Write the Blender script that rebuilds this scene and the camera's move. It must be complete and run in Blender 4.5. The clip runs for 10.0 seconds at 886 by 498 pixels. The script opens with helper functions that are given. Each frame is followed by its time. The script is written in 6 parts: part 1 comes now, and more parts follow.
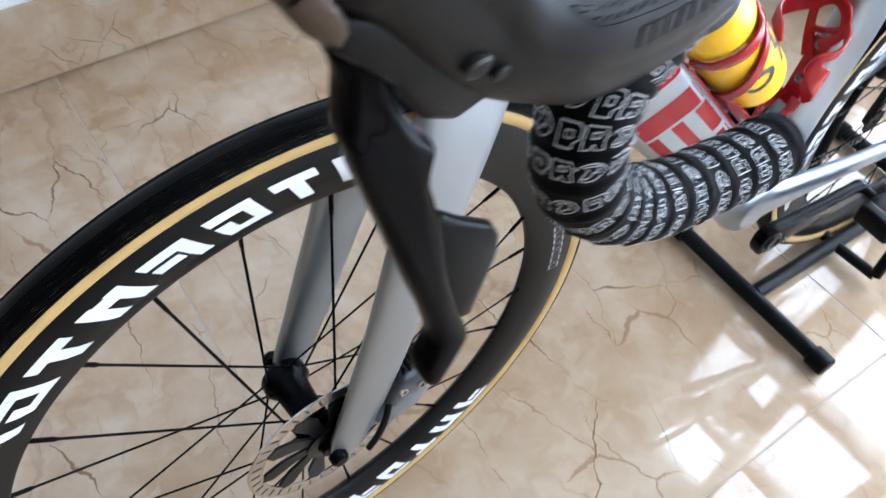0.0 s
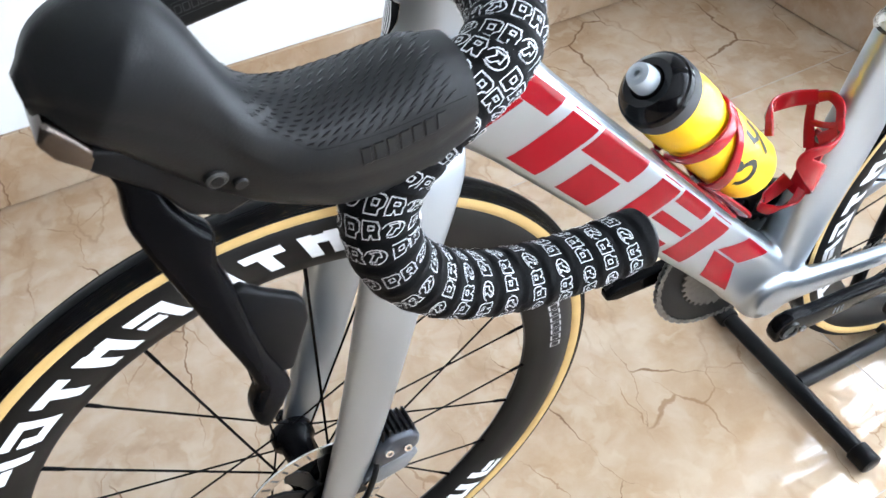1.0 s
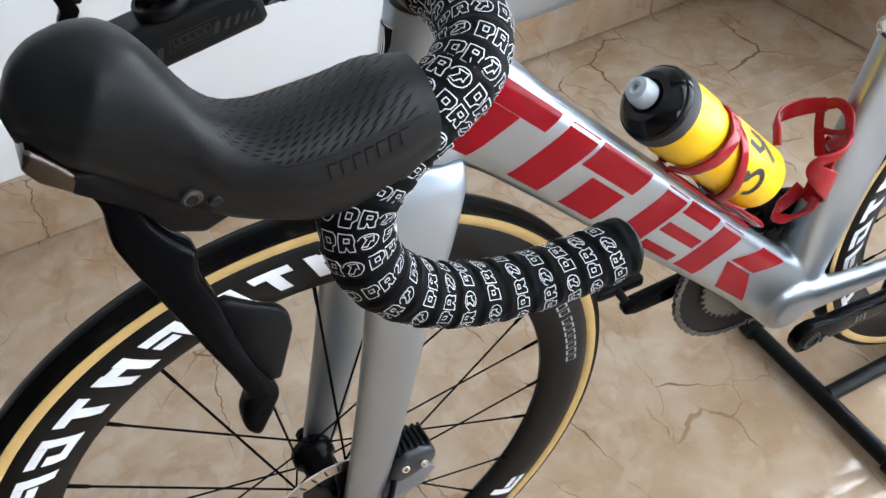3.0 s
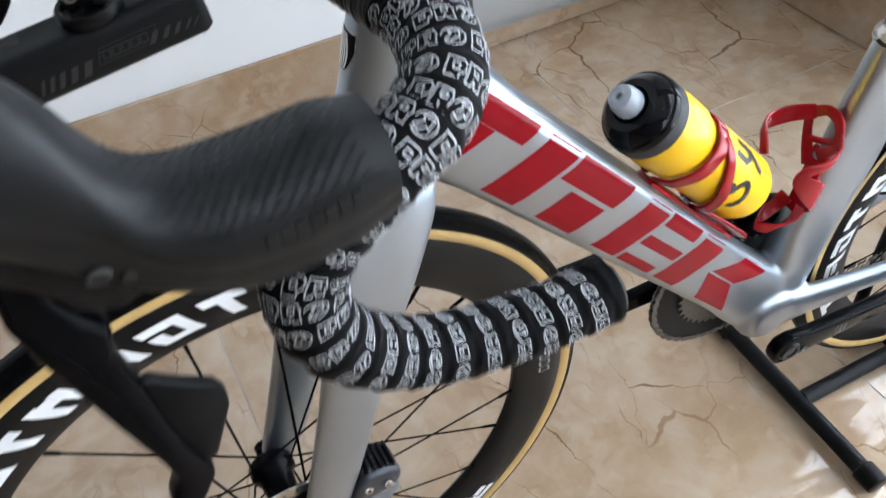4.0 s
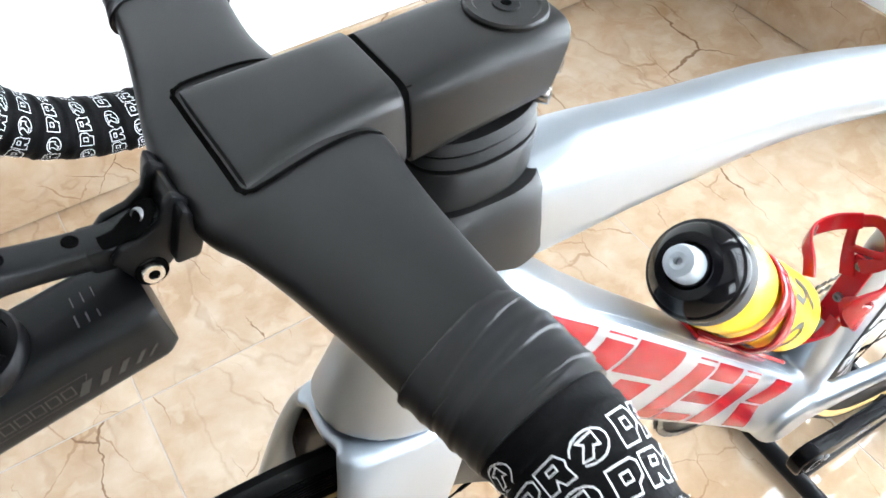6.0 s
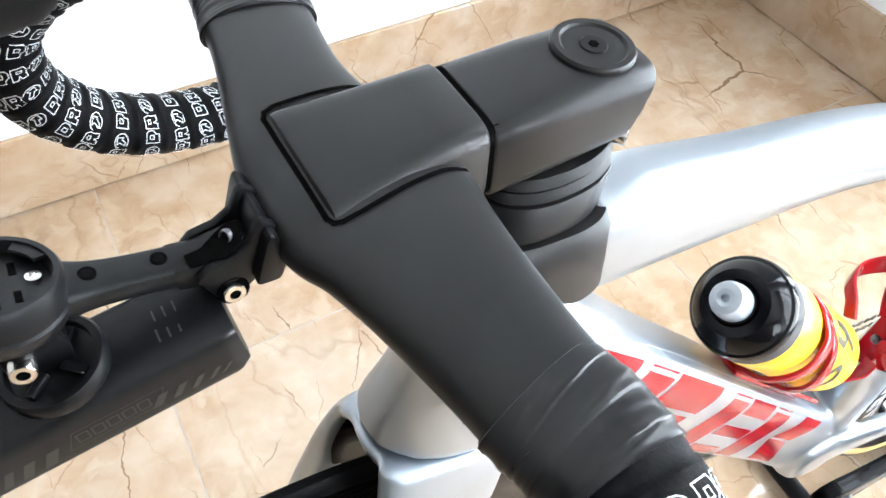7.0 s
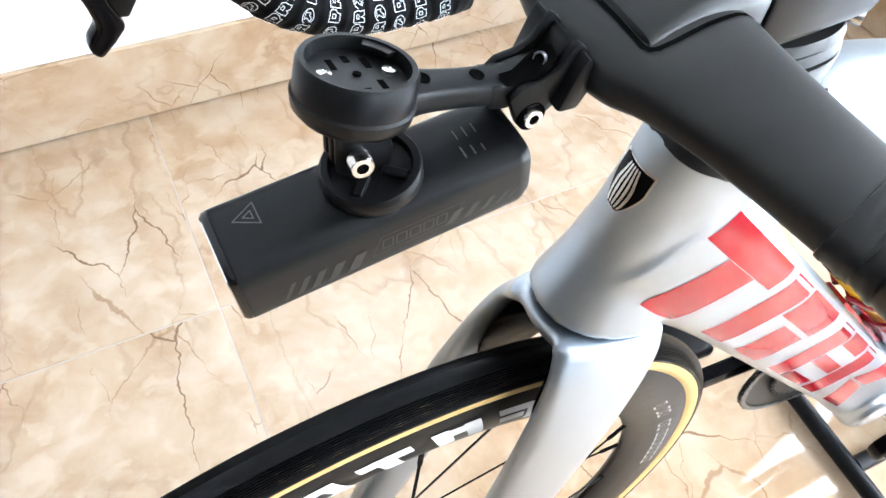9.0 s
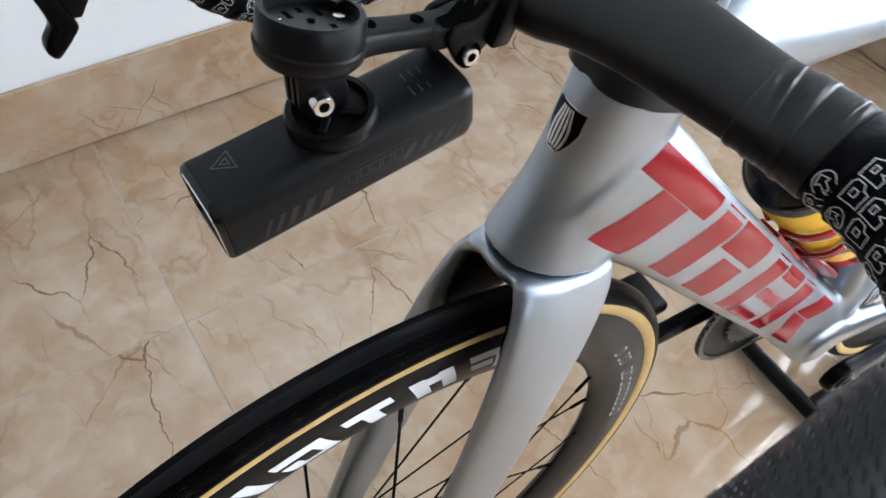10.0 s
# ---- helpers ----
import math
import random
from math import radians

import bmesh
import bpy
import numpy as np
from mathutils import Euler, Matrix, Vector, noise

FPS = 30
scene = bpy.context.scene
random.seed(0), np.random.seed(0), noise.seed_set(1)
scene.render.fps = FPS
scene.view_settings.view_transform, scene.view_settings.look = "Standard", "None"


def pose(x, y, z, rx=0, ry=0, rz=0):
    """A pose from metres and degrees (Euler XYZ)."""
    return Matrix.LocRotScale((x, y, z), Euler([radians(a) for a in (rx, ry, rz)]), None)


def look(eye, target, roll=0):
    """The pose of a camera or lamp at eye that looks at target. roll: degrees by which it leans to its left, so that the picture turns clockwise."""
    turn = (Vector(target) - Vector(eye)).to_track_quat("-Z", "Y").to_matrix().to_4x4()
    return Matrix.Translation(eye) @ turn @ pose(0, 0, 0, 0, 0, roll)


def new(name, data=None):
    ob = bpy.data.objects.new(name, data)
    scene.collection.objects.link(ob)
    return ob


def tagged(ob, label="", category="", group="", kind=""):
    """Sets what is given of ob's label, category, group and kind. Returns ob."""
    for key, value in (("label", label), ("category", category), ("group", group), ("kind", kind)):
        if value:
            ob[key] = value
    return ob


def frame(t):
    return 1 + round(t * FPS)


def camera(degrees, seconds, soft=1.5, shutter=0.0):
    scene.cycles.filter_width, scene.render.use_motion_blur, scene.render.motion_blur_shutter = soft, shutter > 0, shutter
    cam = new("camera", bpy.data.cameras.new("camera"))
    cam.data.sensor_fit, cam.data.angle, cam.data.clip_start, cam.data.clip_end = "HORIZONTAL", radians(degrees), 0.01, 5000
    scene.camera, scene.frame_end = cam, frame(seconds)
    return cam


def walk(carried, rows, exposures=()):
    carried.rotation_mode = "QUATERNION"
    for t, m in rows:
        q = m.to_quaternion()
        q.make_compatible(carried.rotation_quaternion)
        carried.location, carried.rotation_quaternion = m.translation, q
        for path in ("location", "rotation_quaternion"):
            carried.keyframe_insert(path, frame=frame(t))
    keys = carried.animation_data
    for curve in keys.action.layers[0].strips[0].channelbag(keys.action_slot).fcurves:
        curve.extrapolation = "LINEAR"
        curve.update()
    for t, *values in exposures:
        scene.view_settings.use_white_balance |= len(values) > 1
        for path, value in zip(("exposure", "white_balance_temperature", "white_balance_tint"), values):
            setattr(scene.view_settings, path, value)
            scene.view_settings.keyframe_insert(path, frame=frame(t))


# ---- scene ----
cam = camera(59.0, 10.0, 1.5, 0.4)
PATH = [
    (0, (-0.092, -0.359, 1.007), (0.608, 0.647, -0.573), 4.4),
    (0.5, (-0.039, -0.426, 1.043), (0.558, 0.753, -0.458), 0.1),
    (1, (-0.005, -0.453, 1.057), (0.501, 0.823, -0.397), -3.6),
    (1.5, (0.019, -0.467, 1.067), (0.47, 0.86, -0.359), -6.7),
    (2, (0.017, -0.474, 1.067), (0.451, 0.874, -0.346), -8.0),
    (2.5, (0.014, -0.478, 1.068), (0.445, 0.877, -0.339), -8.3),
    (3.8, (0.03, -0.463, 1.05), (0.491, 0.853, -0.383), -5.7),
    (4, (0.042, -0.425, 1.056), (0.514, 0.853, -0.408), -5.2),
    (4.5, (0.058, -0.327, 1.063), (0.599, 0.882, -0.436), -3.3),
    (5, (0.047, -0.254, 1.062), (0.659, 0.908, -0.447), -2.2),
    (5.5, (0.071, -0.228, 1.063), (0.69, 0.894, -0.473), -1.1),
    (5.7, (0.078, -0.216, 1.062), (0.7, 0.898, -0.478), -0.8),
    (6.8, (0.068, -0.183, 1.071), (0.649, 0.953, -0.468), 1.5),
    (7, (0.064, -0.183, 1.073), (0.637, 0.948, -0.474), 2.2),
    (7.3, (0.054, -0.188, 1.073), (0.616, 0.947, -0.475), 2.5),
    (7.5, (0.039, -0.186, 1.066), (0.593, 0.94, -0.492), 3.0),
    (8, (-0.003, -0.185, 1.052), (0.528, 0.924, -0.526), 4.3),
    (8.5, (-0.029, -0.184, 1.048), (0.502, 0.91, -0.54), 5.6),
    (9, (-0.043, -0.185, 1.048), (0.522, 0.891, -0.541), 6.5),
    (9.5, (-0.056, -0.199, 1.045), (0.552, 0.859, -0.54), 6.4),
    (10, (-0.063, -0.222, 1.053), (0.609, 0.824, -0.513), 4.6),
]
from mathutils.bvhtree import BVHTree

EXPOSURES = [(0.0, -0.42, 5700, 11), (0.5, -0.34, 5800, 11), (1.0, 0.02, 6000, 11), (1.5, 0.05, 6060, 11), (1.75, -0.23, 6150, 12), (2.0, -0.55, 6230, 12), (2.5, -0.58, 6250, 12), (4.0, -0.68, 6100, 12), (4.5, -0.14, 6300, 11), (5.0, 0.76, 6300, 11), (5.5, 0.5, 6310, 10), (7.0, 0.6, 6290, 11), (7.6, 0.99, 6360, 12), (7.8, 0.56, 6450, 12), (8.0, -0.06, 6510, 12), (8.2, 0.06, 6500, 12), (8.5, 0.44, 6080, 12), (9.0, 0.7, 6080, 11), (9.5, 0.09, 6070, 12), (10.0, -0.55, 6150, 13)]
walk(cam, [(t, look(eye, target, roll)) for t, eye, target, roll in PATH], EXPOSURES)

# ---- world and light ----
ROOM = pose(-0.043, 0.541, 0.0, 0, 0, 3.6)      # a tile corner; the room is turned a little from the bicycle
FLOOR = -0.010
U0, U1, V0, V1, HIGH = -3.6, 1.560, -4.2, 0.478, 2.7

world = bpy.data.worlds.new("world")
scene.world = world
world.use_nodes = True
wn = world.node_tree.nodes
sky = wn.new("ShaderNodeTexSky")
sky.sky_type, sky.sun_disc = "NISHITA", False
sky.sun_elevation, sky.sun_rotation = radians(50), radians(10)
world.node_tree.links.new(sky.outputs[0], wn["Background"].inputs[0])
wn["Background"].inputs[1].default_value = 0.12

sun = new("sun", bpy.data.lights.new("sun", "SUN"))
sun.data.energy, sun.data.angle, sun.data.color = 3.0, radians(0.5), (1.0, 0.95, 0.88)
sun.matrix_basis = look((0.5, 6.0, 7.0), (0.0, 0.0, 0.0))


def window_light(name, m, width, height, power, color=(1.0, 0.98, 0.96)):
    lamp = new(name, bpy.data.lights.new(name, "AREA"))
    lamp.data.shape, lamp.data.size, lamp.data.size_y = "RECTANGLE", width, height
    lamp.data.energy, lamp.data.color = power, color
    lamp.matrix_basis = m
    return lamp


WIN_B = (-2.75, -0.28, 0.12, 2.15)              # v from, v to, sill, head: glazed door in the end wall
WIN_C = (0.35, 1.45, 0.8, 2.2)                   # u from, u to, sill, head: window behind the camera
window_light("window_light_end", ROOM @ look((U1 + 0.05, (WIN_B[0] + WIN_B[1]) / 2, (WIN_B[2] + WIN_B[3]) / 2), (0, (WIN_B[0] + WIN_B[1]) / 2, (WIN_B[2] + WIN_B[3]) / 2)), WIN_B[1] - WIN_B[0], WIN_B[3] - WIN_B[2], 215, (0.86, 0.94, 1.0))
window_light("window_light_back", ROOM @ look(((WIN_C[0] + WIN_C[1]) / 2, V0 - 0.05, (WIN_C[2] + WIN_C[3]) / 2), ((WIN_C[0] + WIN_C[1]) / 2, 0, (WIN_C[2] + WIN_C[3]) / 2)), WIN_C[1] - WIN_C[0], WIN_C[3] - WIN_C[2], 55, (0.88, 0.95, 1.0))


# ---- materials ----
def node_mat(name):
    m = bpy.data.materials.new(name)
    m.use_nodes = True
    nt = m.node_tree
    return m, nt, nt.nodes["Principled BSDF"]


def link(nt, a, b):
    nt.links.new(a, b)


def mat(name, color, rough=0.5, metal=0.0, vary=0.12, scale=25.0, bump=0.0, bscale=400.0, coat=0.0, spec=0.5, rvary=0.1):
    """Paint, rubber, metal or plastic: two scales of noise in colour and gloss, fine grain as bump."""
    m, nt, p = node_mat(name)
    co = nt.nodes.new("ShaderNodeTexCoord")
    n1 = nt.nodes.new("ShaderNodeTexNoise")
    n1.inputs["Scale"].default_value, n1.inputs["Detail"].default_value = scale, 6.0
    link(nt, co.outputs["Object"], n1.inputs["Vector"])
    mix = nt.nodes.new("ShaderNodeMix")
    mix.data_type = "RGBA"
    mix.inputs[6].default_value = (*[c * (1 - vary) for c in color], 1)
    mix.inputs[7].default_value = (*[min(1.0, c * (1 + vary)) for c in color], 1)
    link(nt, n1.outputs["Fac"], mix.inputs[0])
    link(nt, mix.outputs[2], p.inputs["Base Color"])
    n2 = nt.nodes.new("ShaderNodeTexNoise")
    n2.inputs["Scale"].default_value, n2.inputs["Detail"].default_value = scale * 5, 4.0
    link(nt, co.outputs["Object"], n2.inputs["Vector"])
    mr = nt.nodes.new("ShaderNodeMapRange")
    mr.inputs[3].default_value, mr.inputs[4].default_value = max(0.02, rough * (1 - rvary)), min(1.0, rough * (1 + rvary))
    link(nt, n2.outputs["Fac"], mr.inputs[0])
    link(nt, mr.outputs[0], p.inputs["Roughness"])
    p.inputs["Metallic"].default_value = metal
    p.inputs["Specular IOR Level"].default_value = spec
    p.inputs["Coat Weight"].default_value = coat
    p.inputs["Coat Roughness"].default_value = 0.06
    if bump:
        n3 = nt.nodes.new("ShaderNodeTexNoise")
        n3.inputs["Scale"].default_value, n3.inputs["Detail"].default_value = bscale, 3.0
        link(nt, co.outputs["Object"], n3.inputs["Vector"])
        b = nt.nodes.new("ShaderNodeBump")
        b.inputs["Strength"].default_value, b.inputs["Distance"].default_value = bump, 0.001
        link(nt, n3.outputs["Fac"], b.inputs["Height"])
        link(nt, b.outputs["Normal"], p.inputs["Normal"])
    return m


def marble(name):
    """Cream marble with cloudy patches and thin brown veins, polished; each tile is cut from another place."""
    m, nt, p = node_mat(name)
    N = nt.nodes.new
    co, info = N("ShaderNodeTexCoord"), N("ShaderNodeObjectInfo")
    off = N("ShaderNodeVectorMath")
    off.operation = "SCALE"
    comb = N("ShaderNodeCombineXYZ")
    for i in range(3):
        link(nt, info.outputs["Random"], comb.inputs[i])
    link(nt, comb.outputs[0], off.inputs[0])
    off.inputs["Scale"].default_value = 37.0
    add = N("ShaderNodeVectorMath")
    link(nt, co.outputs["Object"], add.inputs[0])
    link(nt, off.outputs[0], add.inputs[1])

    def noise(vec, scale, detail, rough=0.55, bend=0.0):
        n = N("ShaderNodeTexNoise")
        n.inputs["Scale"].default_value, n.inputs["Detail"].default_value = scale, detail
        n.inputs["Roughness"].default_value, n.inputs["Distortion"].default_value = rough, bend
        link(nt, vec, n.inputs["Vector"])
        return n.outputs["Fac"]

    def rng(value, a, b, c=0.0, d=1.0):
        r = N("ShaderNodeMapRange")
        r.inputs[1].default_value, r.inputs[2].default_value, r.inputs[3].default_value, r.inputs[4].default_value = a, b, c, d
        link(nt, value, r.inputs[0])
        return r.outputs[0]

    def times(a, b, op="MULTIPLY"):
        q = N("ShaderNodeMath")
        q.operation = op
        link(nt, a, q.inputs[0])
        link(nt, b, q.inputs[1])
        return q.outputs[0]

    def tint(fac, base, color):
        q = N("ShaderNodeMix")
        q.data_type = "RGBA"
        q.inputs[7].default_value = (*color, 1)
        link(nt, fac, q.inputs[0])
        link(nt, base, q.inputs[6])
        return q.outputs[2]
    lay = N("ShaderNodeMapping")
    lay.inputs["Rotation"].default_value, lay.inputs["Scale"].default_value = (0, 0, radians(58)), (1.0, 0.40, 1.0)
    jag = N("ShaderNodeTexNoise")
    jag.inputs["Scale"].default_value, jag.inputs["Detail"].default_value = 26.0, 5.0
    link(nt, add.outputs[0], jag.inputs["Vector"])
    bent = N("ShaderNodeVectorMath")
    bent.operation = "MULTIPLY_ADD"
    bent.inputs[1].default_value = (0.036, 0.036, 0.0)
    link(nt, jag.outputs["Color"], bent.inputs[0])
    link(nt, add.outputs[0], bent.inputs[2])
    link(nt, bent.outputs[0], lay.inputs[0])
    flow = lay.outputs[0]

    def vein(scale, width, bend, detail):
        """Thin wandering lines where a stretched noise crosses its middle."""
        q = N("ShaderNodeMath")
        q.operation = "ABSOLUTE"
        link(nt, rng(noise(flow, scale, detail, 0.45, bend), 0.0, 1.0, -0.5, 0.5), q.inputs[0])
        return rng(q.outputs[0], 0.0, width, 1.0, 0.0)
    warp = noise(flow, 11.0, 8.0)
    ramp = N("ShaderNodeValToRGB")
    e = ramp.color_ramp.elements
    e[0].position, e[0].color = 0.30, (0.320, 0.205, 0.115, 1)
    e[1].position, e[1].color = 0.68, (0.450, 0.354, 0.262, 1)
    mid = e.new(0.47)
    mid.color = (0.386, 0.274, 0.178, 1)
    link(nt, noise(bent.outputs[0], 8.5, 6.0, 0.58, 0.3), ramp.inputs[0])
    patches = rng(noise(bent.outputs[0], 20.0, 3.0, 0.5, 0.4), 0.54, 0.64, 0.0, 0.40)
    col = tint(patches, ramp.outputs[0], (0.482, 0.386, 0.282))
    gate = noise(add.outputs[0], 5.0, 2.0)
    col = tint(times(vein(7.0, 0.016, 0.2, 3.0), rng(gate, 0.40, 0.60, 0.06, 0.42)), col, (0.216, 0.124, 0.064))

    def crack(scale, width, gate_scale, lo, hi):
        """Jagged straight cracks along cell edges, tapering out where the gate closes."""
        q = N("ShaderNodeTexVoronoi")
        q.feature = "DISTANCE_TO_EDGE"
        q.inputs["Scale"].default_value = scale
        link(nt, flow, q.inputs["Vector"])
        half = rng(noise(add.outputs[0], gate_scale, 2.0), lo, hi, 0.0, width)
        d = N("ShaderNodeMath")
        d.operation = "SUBTRACT"
        link(nt, half, d.inputs[0])
        link(nt, q.outputs["Distance"], d.inputs[1])
        return rng(d.outputs[0], 0.0, width * 0.5, 0.0, 1.0)
    col = tint(times(crack(7.5, 0.012, 7.0, 0.46, 0.66), rng(gate, 0.3, 0.7, 0.75, 0.5)), col, (0.220, 0.122, 0.060))
    col = tint(times(crack(4.6, 0.0074, 4.5, 0.47, 0.66), rng(gate, 0.3, 0.7, 0.85, 0.95)), col, (0.155, 0.084, 0.040))
    link(nt, col, p.inputs["Base Color"])
    p.inputs["Specular IOR Level"].default_value = 0.7
    rr = N("ShaderNodeMapRange")
    rr.inputs[3].default_value, rr.inputs[4].default_value = 0.006, 0.025
    link(nt, warp, rr.inputs[0])
    link(nt, rr.outputs[0], p.inputs["Roughness"])
    b = N("ShaderNodeBump")
    b.inputs["Strength"].default_value, b.inputs["Distance"].default_value = 0.006, 0.001
    link(nt, warp, b.inputs["Height"])
    link(nt, b.outputs["Normal"], p.inputs["Normal"])
    return m


def glass_mat(name, color=(1, 1, 1), rough=0.0):
    m, nt, p = node_mat(name)
    p.inputs["Base Color"].default_value = (*color, 1)
    p.inputs["Transmission Weight"].default_value = 1.0
    p.inputs["Roughness"].default_value = rough
    return m


MARBLE = marble("cream_marble")
GROUT = mat("grout", (0.36, 0.31, 0.26), 0.8)
WALL = mat("white_wall_paint", (0.80, 0.81, 0.815), 0.7, 0, 0.02, 3.0, 0.05, 150)
BROWNWALL = mat("taupe_wall_paint", (0.14, 0.125, 0.11), 0.8, 0, 0.05, 3.0, 0.05, 150)
WHITE = mat("white_joinery", (0.78, 0.78, 0.77), 0.4, 0, 0.03)
SILVER = mat("silver_paint", (0.335, 0.375, 0.415), 0.32, 0.90, 0.04, 12, 0.03, 2500, 0.15, 0.5, 0.06)
GLOSSBLACK = mat("gloss_black_carbon", (0.0025, 0.0025, 0.003), 0.18, 0, 0.2, 40, 0, 400, 0, 0.07)
MATTE = mat("matte_black_carbon", (0.0072, 0.0070, 0.0071), 0.36, 0, 0.10, 30, 0.05, 1500, 0, 0.28)
PLASTIC = mat("black_plastic", (0.0045, 0.0045, 0.005), 0.36, 0, 0.15, 50, 0.08, 1200, 0, 0.15)
ALLOYBLACK = mat("black_anodised", (0.0055, 0.0058, 0.0065), 0.34, 0.15, 0.12, 60, 0.06, 1800, 0, 0.18)
RUBBER = mat("hood_rubber", (0.0062, 0.0066, 0.0074), 0.42, 0, 0.15, 60, 0.10, 900, 0, 0.25)
TAPE = mat("black_bar_tape", (0.0025, 0.0025, 0.003), 0.6, 0, 0.2, 80, 0.25, 700, 0, 0.07)
FINISH = mat("black_finishing_tape", (0.004, 0.004, 0.005), 0.30, 0, 0.15, 40, 0.12, 45, 0, 0.34)
PRINT = mat("white_print", (0.72, 0.73, 0.74), 0.55, 0, 0.06)
GREYPRINT = mat("grey_print", (0.075, 0.075, 0.08), 0.5, 0, 0.06)
SOFTPRINT = mat("soft_white_print", (0.38, 0.38, 0.385), 0.5, 0, 0.06)
FAINTPRINT = mat("faint_grey_print", (0.014, 0.0135, 0.0135), 0.5, 0, 0.06)
STEEL = mat("stainless_steel", (0.62, 0.60, 0.58), 0.22, 1.0, 0.08, 80)
DARKSTEEL = mat("dark_steel", (0.20, 0.20, 0.21), 0.32, 0.9, 0.15, 90)
CHAIN = mat("oiled_chain_steel", (0.17, 0.165, 0.155), 0.34, 0.9, 0.3, 120)
RED = mat("red_decal", (0.205, 0.003, 0.008), 0.14, 0, 0.05, 20, 0, 400, 0.0, 0.14)
REDPLASTIC = mat("red_cage_plastic", (0.29, 0.005, 0.010), 0.20, 0, 0.08, 40, 0, 400, 0.1, 0.3)
YELLOW = mat("yellow_bottle_plastic", (0.90, 0.52, 0.0), 0.34, 0, 0.04, 30)
BLACKPRINT = mat("black_print", (0.02, 0.02, 0.02), 0.4)
GOLD = mat("tan_sidewall", (0.47, 0.31, 0.115), 0.6, 0, 0.12, 60, 0.2, 900)
TREAD = mat("black_tread", (0.003, 0.003, 0.0036), 0.36, 0, 0.2, 50, 0.1, 900, 0, 0.14)
# flat black for gaps and holes, and the shade painted under grip ribs
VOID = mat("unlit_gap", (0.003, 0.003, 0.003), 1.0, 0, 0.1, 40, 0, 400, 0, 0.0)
RIMBLACK = mat("satin_rim_carbon", (0.006, 0.0056, 0.0056), 0.36, 0, 0.15, 30, 0.03, 1500, 0, 0.18)
NOZZLE = mat("cloudy_nozzle", (0.50, 0.55, 0.60), 0.33, 0, 0.05)
NOZZLE.node_tree.nodes["Principled BSDF"].inputs["Transmission Weight"].default_value = 0.35
CLEARCAP = mat("smoky_clear_plastic", (0.004, 0.004, 0.005), 0.12, 0, 0.5, 300, 0.1, 500, 0, 0.35)
LENS = mat("dark_lens", (0.02, 0.02, 0.022), 0.12, 0, 0.1, 40, 0, 400, 0, 0.2)
PANE = glass_mat("window_glass")


# ---- mesh tools ----
STEER, LEANF = 5.6, -1.6
AXIS_P, AXIS_U = Vector((0.180, 0.0, 0.78)), Vector((math.cos(radians(73)), 0, math.sin(radians(73))))
TURNED = Matrix.Translation(AXIS_P) @ Matrix.Rotation(radians(STEER), 4, AXIS_U) @ Matrix.Translation(-AXIS_P)
BARRED = TURNED @ Matrix.Translation((0.12, 0, 0)) @ Matrix.Rotation(radians(1.4), 4, "Z") @ Matrix.Translation((-0.12, 0, 0))
BARRED_FAR = TURNED @ Matrix.Translation((0.12, 0, 0)) @ Matrix.Rotation(radians(3.0), 4, "Z") @ Matrix.Translation((-0.12, 0, 0))
FORKED = Matrix.Translation(AXIS_P) @ Matrix.Rotation(radians(LEANF), 4, "X") @ Matrix.Translation(-AXIS_P) @ TURNED
PLACED = {}


def thing(name, base, label, category, group="", kind=""):
    ob = new(name)
    ob.empty_display_size = 0.05
    ob.matrix_basis = Matrix.Translation(base)
    PLACED[ob] = ob.matrix_basis.copy()
    return tagged(ob, label, category, group, kind)


def mesh_of(name, bm, material, sharp=35, smooth=True):
    bmesh.ops.recalc_face_normals(bm, faces=bm.faces)
    me = bpy.data.meshes.new(name)
    bm.to_mesh(me)
    bm.free()
    me.materials.append(material)
    me.polygons.foreach_set("use_smooth", [smooth] * len(me.polygons))
    if smooth:
        me.set_sharp_from_angle(angle=radians(sharp))
    return me


def hang(ob, parent, m=Matrix()):
    ob.parent = parent
    ob.matrix_parent_inverse = PLACED[parent].inverted()
    ob.matrix_basis = m
    PLACED[ob] = m.copy()
    return ob


def part(name, bm, material, parent, label="", m=None, sharp=35, smooth=True):
    """A bmesh, in the bicycle's own coordinates, as one mesh under a thing or a part; m moves its points."""
    if m is not None:
        bm.transform(m)
    ob = new(name, mesh_of(name, bm, material, sharp, smooth))
    hang(ob, parent)
    return tagged(ob, label)


def solo(name, bm, material, label, category, kind="", group="", sharp=35, smooth=True):
    ob = new(name, mesh_of(name, bm, material, sharp, smooth))
    PLACED[ob] = Matrix()
    return tagged(ob, label, category, group, kind)


def ring(c, u, v, a, b, n=2.0, k=28):
    """Points of a superellipse round c with half axes a*u and b*v."""
    c, u, v = Vector(c), Vector(u).normalized(), Vector(v).normalized()
    pts = []
    for i in range(k):
        t = 2 * math.pi * i / k
        co, si = math.cos(t), math.sin(t)
        x = math.copysign(abs(co) ** (2 / n), co) * a
        y = math.copysign(abs(si) ** (2 / n), si) * b
        pts.append(c + u * x + v * y)
    return pts


def skin(bm, rings, caps=True, closed=False):
    rows = [[bm.verts.new(p) for p in r] for r in rings]
    k = len(rows[0])
    pairs = list(zip(rows, rows[1:]))
    if closed:
        pairs.append((rows[-1], rows[0]))
    for r0, r1 in pairs:
        for i in range(k):
            bm.faces.new((r0[i], r0[(i + 1) % k], r1[(i + 1) % k], r1[i]))
    if caps and not closed:
        bm.faces.new(list(reversed(rows[0])))
        bm.faces.new(rows[-1])
    return rows


